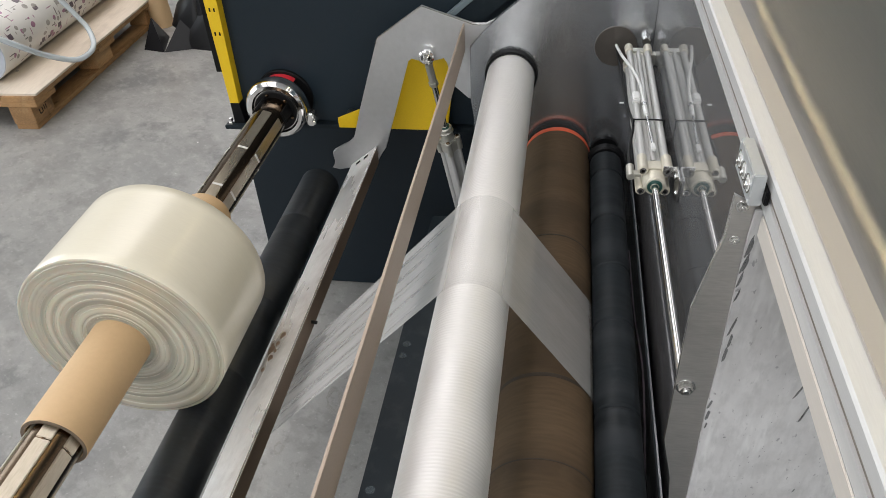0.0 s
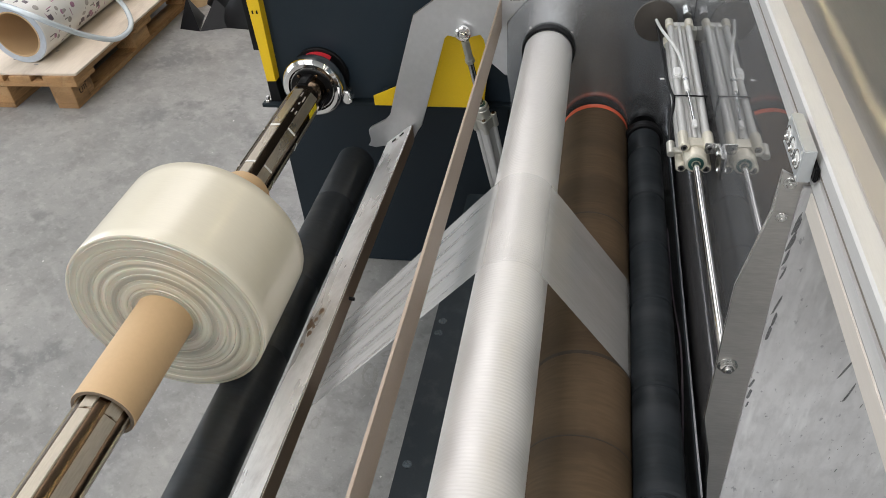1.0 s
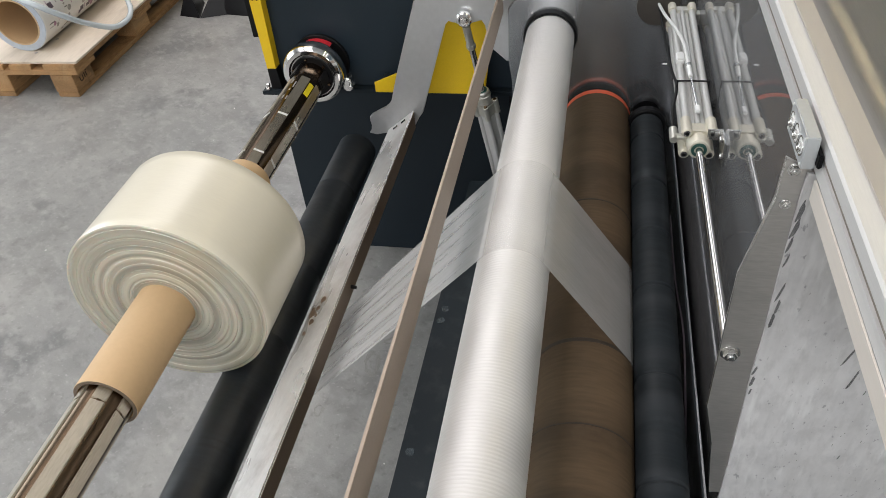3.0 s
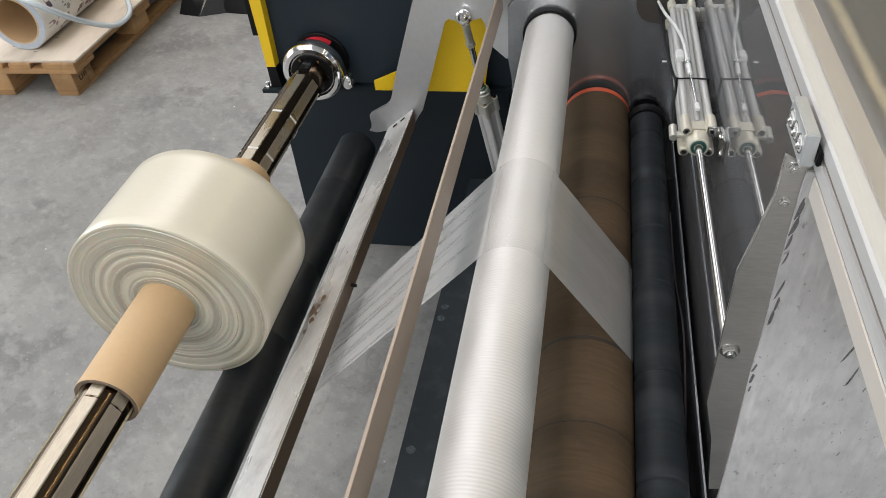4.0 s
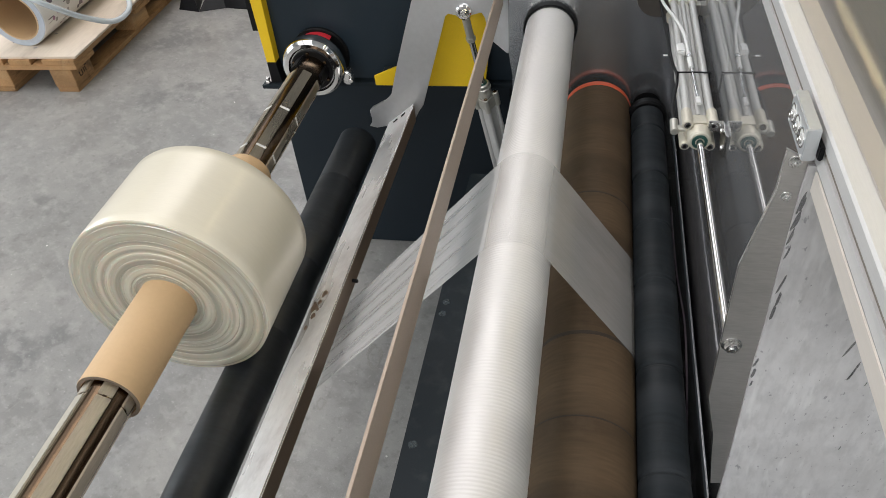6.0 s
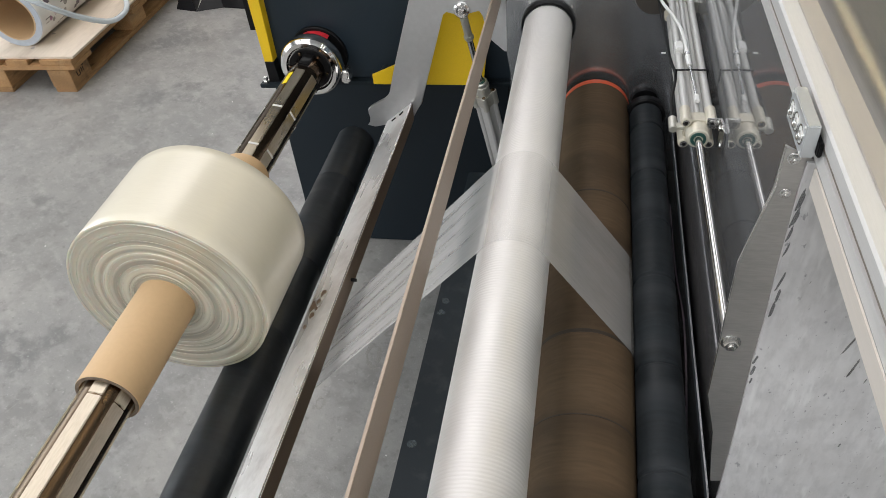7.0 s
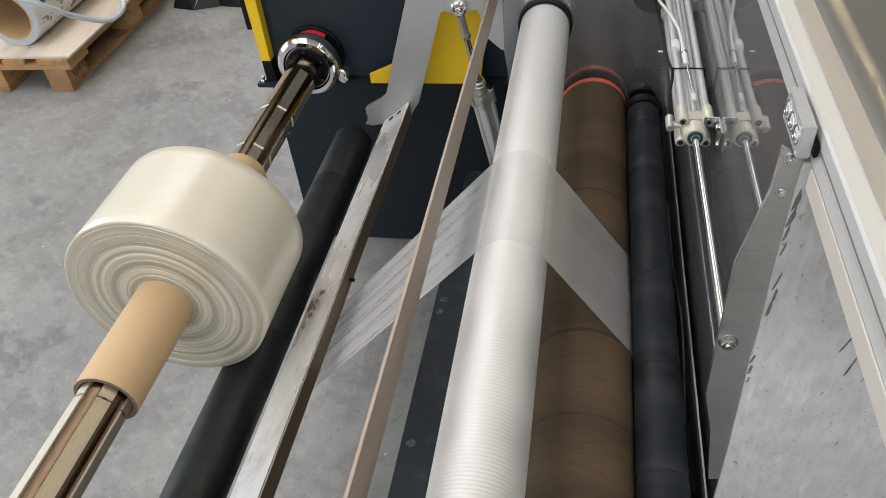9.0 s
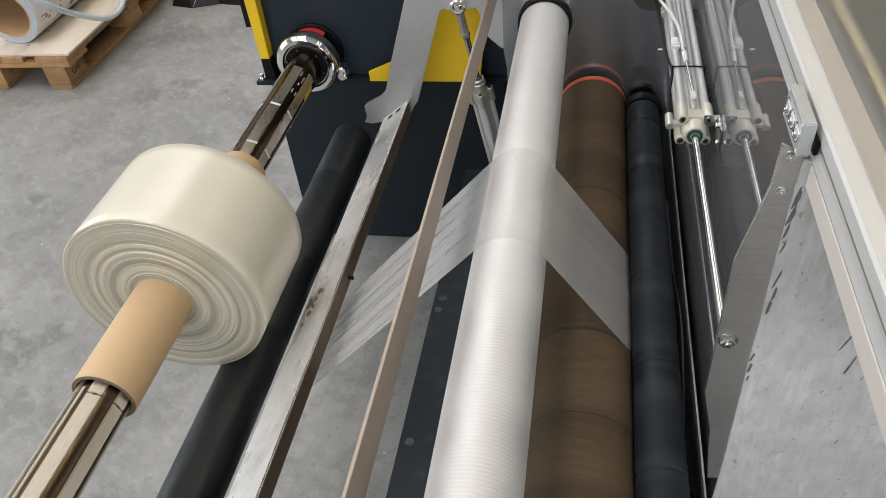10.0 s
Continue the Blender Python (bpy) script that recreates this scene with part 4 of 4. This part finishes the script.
def air_cylinder():
    ob = thing("air_cylinder", "aluminium air cylinder with clamped sensor and cable", "air cylinder")
    cx, cz, lo, hi = 0.143, 0.852, 0.885, 1.30
    m = pose(cx, 0, cz)
    h = 0.0165
    bm = box((-0.012, lo + 0.03, -0.012), (0.012, hi - 0.01, 0.012), 0.003)
    part("barrel", bm, M["tube_grey"], ob, at=m)
    part("barrel_ridge", rod((0, lo + 0.028, h * 0.78), (0, hi - 0.004, h * 0.78), 0.0042, 14), M["tube_grey"], ob, at=m)
    for sx in (-1, 1):
        for sz in (-1, 1):
            part("barrel_rib", rod((sx * h * 0.93, lo + 0.028, sz * h * 0.93), (sx * h * 0.93, hi, sz * h * 0.93), 0.0055, 16, bevel=0.0008), M["tube_grey"], ob, at=m)
            cap = part("corner_boss", rod((sx * h, lo + 0.036, sz * h), (sx * h, lo, sz * h), 0.0072, 20, bevel=0.0015), M["cream"], ob, at=m)
            part("boss_screw", rod((sx * h, lo - 0.0012, sz * h), (sx * h, lo + 0.002, sz * h), 0.0046, 16), M["bright"], cap)
            part("screw_socket", rod((sx * h, lo - 0.0016, sz * h), (sx * h, lo + 0.001, sz * h), 0.0026, 6), M["black"], cap)
            part("rear_boss", rod((sx * h, hi - 0.022, sz * h), (sx * h, hi + 0.003, sz * h), 0.0072, 20, bevel=0.0015), M["cream"], ob, at=m)
    part("front_head", box((-h, lo + 0.004, -h), (h, lo + 0.03, h), 0.003), M["cream"], ob, at=m)
    part("rear_head", box((-h, hi - 0.02, -h), (h, hi + 0.002, h), 0.003), M["cast"], ob, at=m)
    part("nose", lathe([(lo + 0.006, 0), (lo + 0.006, 0.0155), (lo - 0.006, 0.0155), (lo - 0.008, 0.0145), (lo - 0.012, 0.0145), (lo - 0.014, 0.0125), (lo - 0.014, 0)], 40), M["cream"], ob, at=m)
    part("rod_seal", lathe([(lo - 0.0135, 0.0105), (lo - 0.0155, 0.0100), (lo - 0.0155, 0.0062), (lo - 0.0135, 0.0062)], 32, closed=True), M["green"], ob, "green rod seal", at=m)
    part("piston_rod", rod((0, lo, 0), (0, 0.5037, 0.004), 0.0047, 24), M["chrome"], ob, "polished piston rod", at=m)
    # elbow fitting
    el = part("elbow_fitting", rod((-0.030, lo + 0.018, 0), (-0.015, lo + 0.018, 0), 0.005, 14), M["cast"], ob, at=m)
    part("elbow_end", rod((-0.031, lo + 0.010, -0.001), (-0.031, lo + 0.036, 0.001), 0.0058, 16, bevel=0.001), M["cast"], el)
    part("air_hose", tube([(-0.031, lo + 0.034, 0), (-0.030, lo + 0.08, 0.004), (-0.022, lo + 0.14, 0.010), (-0.026, lo + 0.20, 0.006), (-0.030, lo + 0.30, 0.004), (-0.034, lo + 0.40, 0.004), (-0.036, 1.334, 0.004)], 0.0022, 8), M["black"], ob, "thin black air hose", at=m)
    # bracket to the plate
    br = part("mount_bracket", box((0.010, lo - 0.0005, 0.008), (0.0295, lo + 0.0015, 0.024), 0.0006), M["bright"], ob, at=m)
    part("bracket_leg", box((0.0275, lo - 0.034, -0.012), (0.0295, lo + 0.001, 0.024), 0.0006), M["bright"], br)
    for (yy, zz) in ((lo - 0.008, 0.014), (lo - 0.028, 0.0)):
        part("bracket_screw", rod((0.0275, yy, zz), (0.0245, yy, zz), 0.0045, 12, bevel=0.001), M["bright"], br)
    part("plate_fixing", box((0.028, lo - 0.03, -0.008), (0.0312, lo + 0.0, 0.02), 0.0005), M["bright"], br)
    # sensor, its cable and tie
    part("sensor", box((-0.0030, lo + 0.045, 0.0205), (0.0030, lo + 0.062, 0.0255), 0.0008), M["white"], ob, "small white sensor", at=m)
    part("sensor_rail", rod((0.0, lo + 0.062, 0.022), (-0.003, lo + 0.15, 0.022), 0.0017, 10), M["bright"], ob, at=m)
    part("sensor_plug", rod((-0.003, lo + 0.15, 0.022), (-0.0045, lo + 0.195, 0.023), 0.0036, 12, bevel=0.001), M["white"], ob, "white cable plug", at=m)
    part("plug_ring", rod((-0.0038, lo + 0.178, 0.0225), (-0.004, lo + 0.186, 0.0228), 0.0043, 12), M["bright"], ob, at=m)
    part("sensor_cable", tube([(-0.0045, lo + 0.19, 0.023), (-0.007, lo + 0.25, 0.025), (-0.016, lo + 0.31, 0.023), (-0.028, lo + 0.38, 0.014), (-0.034, lo + 0.43, 0.008), (-0.036, 1.334, 0.006)], 0.0026, 8), M["white"], ob, "white sensor cable", at=m)
    part("clamp", box((-0.021, lo + 0.195, 0.014), (-0.009, lo + 0.222, 0.0265), 0.002), M["white"], ob, "white cable clamp", at=m)
    part("tie_tail", box((-0.040, lo + 0.205, 0.012), (-0.033, lo + 0.209, 0.0132), 0.0004), M["white"], ob, at=m)
    g = 0.0222
    part("cable_tie", tube([(-g, lo + 0.135, -g + 0.004), (-g, lo + 0.135, g - 0.003), (-g + 0.003, lo + 0.135, g), (g - 0.003, lo + 0.135, g), (g, lo + 0.135, g - 0.003), (g, lo + 0.135, -g)], 0.0013, 6), M["black"], ob, "black cable tie", at=m)
    foot = part("wall_mount", box((0.018, hi - 0.018, -0.01), (0.0312, hi, 0.01), 0.001), M["cast"], ob, at=m)
    return ob


# ---- pallet corner ----
def pallet():
    px, py, L, Wd = -2.062, 2.43, 1.2, 0.8
    tilt = pose(px, py, 0, 0, 0, 1.2)
    ob = thing("pallet", "orange-brown wooden pallet on the concrete floor", "pallet")
    ob.matrix_basis = tilt
    for ix, x in enumerate((-0.132, -0.4725, -0.80)):
        w = 0.10 if ix != 1 else 0.145
        for y in (0.0, 0.5275, 1.055):
            b = box((x, y + 0.002, 0.022), (x + w, y + 0.143, 0.100), 0.002)
            part("block", b, M["wood"], ob)
        part("runner", box((x if ix else x + 0.006, 0, 0), (x + w, L, 0.022), 0.002), M["wood"], ob)
    for y in (0.0, 0.5275, 1.055):
        part("cross_board", box((-Wd, y, 0.100), (0, y + 0.145, 0.122), 0.002), M["wood"], ob)
    for x, w in ((-0.145, 0.145), (-0.30, 0.10), (-0.4725, 0.145), (-0.60, 0.10), (-0.80, 0.145)):
        part("deck_board", box((x, 0, 0.122), (x + w, L, 0.144), 0.002), M["wood"], ob)
    for i, (y, z, w, hh) in enumerate(((0.03, 0.06, 0.006, 0.030), (0.045, 0.050, 0.018, 0.006), (0.062, 0.06, 0.006, 0.032), (0.085, 0.062, 0.006, 0.034), (0.105, 0.062, 0.006, 0.030), (0.115, 0.076, 0.016, 0.006))):
        part("stamp_bar", box((-0.033, 0.070 + (y - 0.070) * 0.62 - w * 0.45, z - hh * 0.31), (-0.0314, 0.070 + (y - 0.070) * 0.62 + w * 0.45, z + hh * 0.31), 0), M["black"], ob)
    sh = thing("plywood_sheet", "pale plywood sheet lying on a pallet", "plywood")
    sh.matrix_basis = tilt
    part("sheet", box((-0.82, 0.012, 0.1445), (0.006, 1.22, 0.154), 0.001), M["ply"], sh)
    for (x, y) in ((-0.22, 0.09), (-0.35, 0.14), (-0.20, 0.22)):
        part("knot", lathe([(0.154, 0), (0.1545, 0.006), (0.1548, 0)], 10, "z"), M["stain"], sh, at=pose(x, y, 0) @ Matrix.Diagonal((1.6, 1, 1, 1)))
    # printed roll on the sheet
    r = 0.125
    roll = thing("printed_film_roll", "white film roll printed with pink and dark motifs", "film roll")
    roll.matrix_basis = pose(-2.325, 2.53, 0.1545 + r, 0, 0, 2.0)
    ln = 1.02
    ri = 0.097
    part("wound_print", lathe([(0.0, r - 0.003), (0.003, r), (ln - 0.003, r), (ln, r - 0.003), (ln, ri), (0, ri)], 64, closed=True), M["print_white"], roll)
    part("core", lathe([(-0.002, ri), (-0.002, ri - 0.006), (ln + 0.002, ri - 0.006), (ln + 0.002, ri)], 48, closed=True), M["board"], roll, "brown cardboard core")
    part("end_rim", lathe([(-0.0015, r - 0.003), (-0.0015, ri + 0.001), (0.001, ri + 0.001), (0.001, r - 0.002)], 64, closed=True), M["print_edge"], roll, "blue-grey wound end")
    rng = random.Random(12)
    for i in range(300):
        a, y = rng.uniform(-40, 130), rng.uniform(0.03, ln - 0.05)
        w, hgt = rng.choice(((7, 0.03), (9, 0.02), (2, 0.04), (11, 0.028), (4, 0.014), (16, 0.005), (2, 0.02), (6, 0.006)))
        kind = rng.choice(("print_pink", "print_dark", "print_dark", "print_grey", "print_grey", "print_pink", "print_grey"))
        bm = bmesh.new()
        n = 6
        rows = [[bm.verts.new(((r + lift) * math.sin(radians(a + w * (k / n - 0.5))), y + hgt * s * (1 if kind == "print_dark" else math.sqrt(max(0.08, 1 - (2 * k / n - 1) ** 2))), (r + lift) * math.cos(radians(a + w * (k / n - 0.5))))) for k in range(n + 1)] for s, lift in ((-0.5, 0.0005), (0.5, 0.0005))]
        for k in range(n):
            bm.faces.new((rows[0][k], rows[0][k + 1], rows[1][k + 1], rows[1][k]))
        part("motif", bm, M[kind], roll)
    hose = thing("clear_hose", "bent clear plastic hose lying over a printed roll", "hose")
    part("hose", tube([(-2.545, 2.592, 0.4), (-2.307, 2.495, 0.42), (-2.129, 2.414, 0.415), (-2.067, 2.461, 0.35), (-2.049, 2.575, 0.26), (-2.012, 2.688, 0.19), (-1.996, 2.775, 0.182), (-2.022, 2.864, 0.19), (-2.067, 2.924, 0.23), (-2.098, 2.927, 0.28), (-2.136, 2.895, 0.38)], 0.0115, 12, smooth=8), M["hose"], hose)
    tb = thing("cardboard_tube", "brown cardboard tube standing behind a pallet", "tube")
    tb.matrix_basis = pose(-2.065, 3.55, 0, 2, -1.5, 0)
    part("tube_wall", lathe([(0, 0.055), (0.75, 0.055), (0.75, 0.048), (0, 0.048)], 40, "z", closed=True), M["board"], tb)
    bag = thing("black_bag", "crumpled black plastic bag on the floor", "bag")
    for name, at, size, count, seed in (("bag_skin", (-1.70, 3.40, 0), (0.25, 0.17, 0.17), 50, 2), ("bag_top", (-1.66, 3.42, 0.10), (0.17, 0.12, 0.19), 44, 5), ("bag_top", (-1.80, 3.40, 0.07), (0.12, 0.11, 0.15), 40, 8)):
        rng = random.Random(seed)
        bm = bmesh.new()
        for k in range(count):
            a, up = rng.uniform(0, math.tau), rng.random()
            wide = (1 - 0.55 * up) * rng.uniform(0.8, 1.05)
            bm.verts.new((size[0] * wide * math.cos(a), size[1] * wide * math.sin(a), size[2] * up))
        for k in range(9):
            a = math.tau * k / 9
            bm.verts.new((size[0] * rng.uniform(0.9, 1.1) * math.cos(a), size[1] * rng.uniform(0.9, 1.1) * math.sin(a), 0.0))
        bmesh.ops.convex_hull(bm, input=bm.verts)
        bmesh.ops.delete(bm, geom=[v for v in bm.verts if not v.link_faces], context="VERTS")
        bmesh.ops.bevel(bm, geom=list(bm.edges), offset=0.004, segments=1, affect="EDGES")
        part(name, bm, M["bag"], bag, smooth=40, at=pose(*at))
    for (x0, y0, x1, y1, top) in ((-2.02, 3.23, -1.90, 3.20, (-1.99, 3.32, 0.13)), (-1.90, 3.20, -1.70, 3.27, (-1.84, 3.32, 0.12))):
        bm = bmesh.new()
        a, b, c, d = [bm.verts.new(p) for p in ((x0, y0, 0.001), (x1, y1, 0.001), top, ((x0 + x1) / 2, y0 + 0.16, 0.001))]
        for face in ((a, b, c), (b, d, c), (d, a, c), (a, d, b)):
            bm.faces.new(face)
        part("bag_fold", bm, M["bag"], bag, smooth=None)


def floor_marks():
    for (x, y, sx, sy, a) in ((-0.507, 1.156, 0.02, 0.045, 10), (-0.47, 1.24, 0.03, 0.012, 30), (-0.60, 1.0, 0.012, 0.02, 0)):
        bm = lathe([(0.0008, 0.62), (0.0012, 0.8), (0.0008, 1.0)], 28, "z")
        for v in bm.verts:
            v.co.x *= 1 + 0.6 * noise.noise(v.co * 2.2)
            v.co.y *= 1 + 0.5 * noise.noise(v.co * 1.7 + Vector((5, 0, 0)))
        ob = part("floor_stain", bm, M["stain"], at=pose(x, y, 0, 0, 0, a) @ Matrix.Diagonal((sx, sy, 1, 1)))
        tagged(ob, "dried ring stain on the concrete floor", "stain", "dried floor stains")


def floor_specks():
    rng = random.Random(21)
    bm = bmesh.new()
    for _ in range(26):
        x, y, r = rng.uniform(-2.4, -0.3), rng.uniform(0.6, 3.4), rng.uniform(0.0012, 0.0038)
        ring = [bm.verts.new((x + r * rng.uniform(0.5, 1.3) * math.cos(a), y + r * rng.uniform(0.5, 1.3) * math.sin(a), 0.0006)) for a in (0, 1.2, 2.5, 3.8, 5.1)]
        top = bm.verts.new((x, y, 0.0016))
        for k in range(5):
            bm.faces.new((ring[k], ring[(k + 1) % 5], top))
    ob = part("floor_specks", bm, M["print_white"], smooth=None)
    tagged(ob, "pale specks of grit scattered on concrete", "grit", kind="stuff")


hall()
floor_specks()
unwinder()
arm()
machine_frame()
side_guard()
air_cylinder()
shaft_chuck()
ROLL, SHAFT, ROLLERS = film_roll(), air_shaft(), rollers()
film_web()
pallet()
floor_marks()


def motions():
    turn = [(k / 15, 88 - 557.8 * (k / 15 - 1)) for k in range(151)]
    for ob in (ROLL, SHAFT):
        walk(ob, [(t, pose(AXIS_X, 0, AXIS_Z, 0, a, 0)) for t, a in turn])
    speed = radians(558.0) * 0.155
    for key, (x, z, r), way in (("white", WHITE, 1), ("brown", BROWN, 1), ("dark", DARK, -1), ("left", LEFT, -1)):
        step = min(math.degrees(speed / r) / FPS, 85.0) * way
        walk(ROLLERS[key], [(k / FPS, pose(x, 0, z, 0, step * k, 0)) for k in range(301)])


motions()
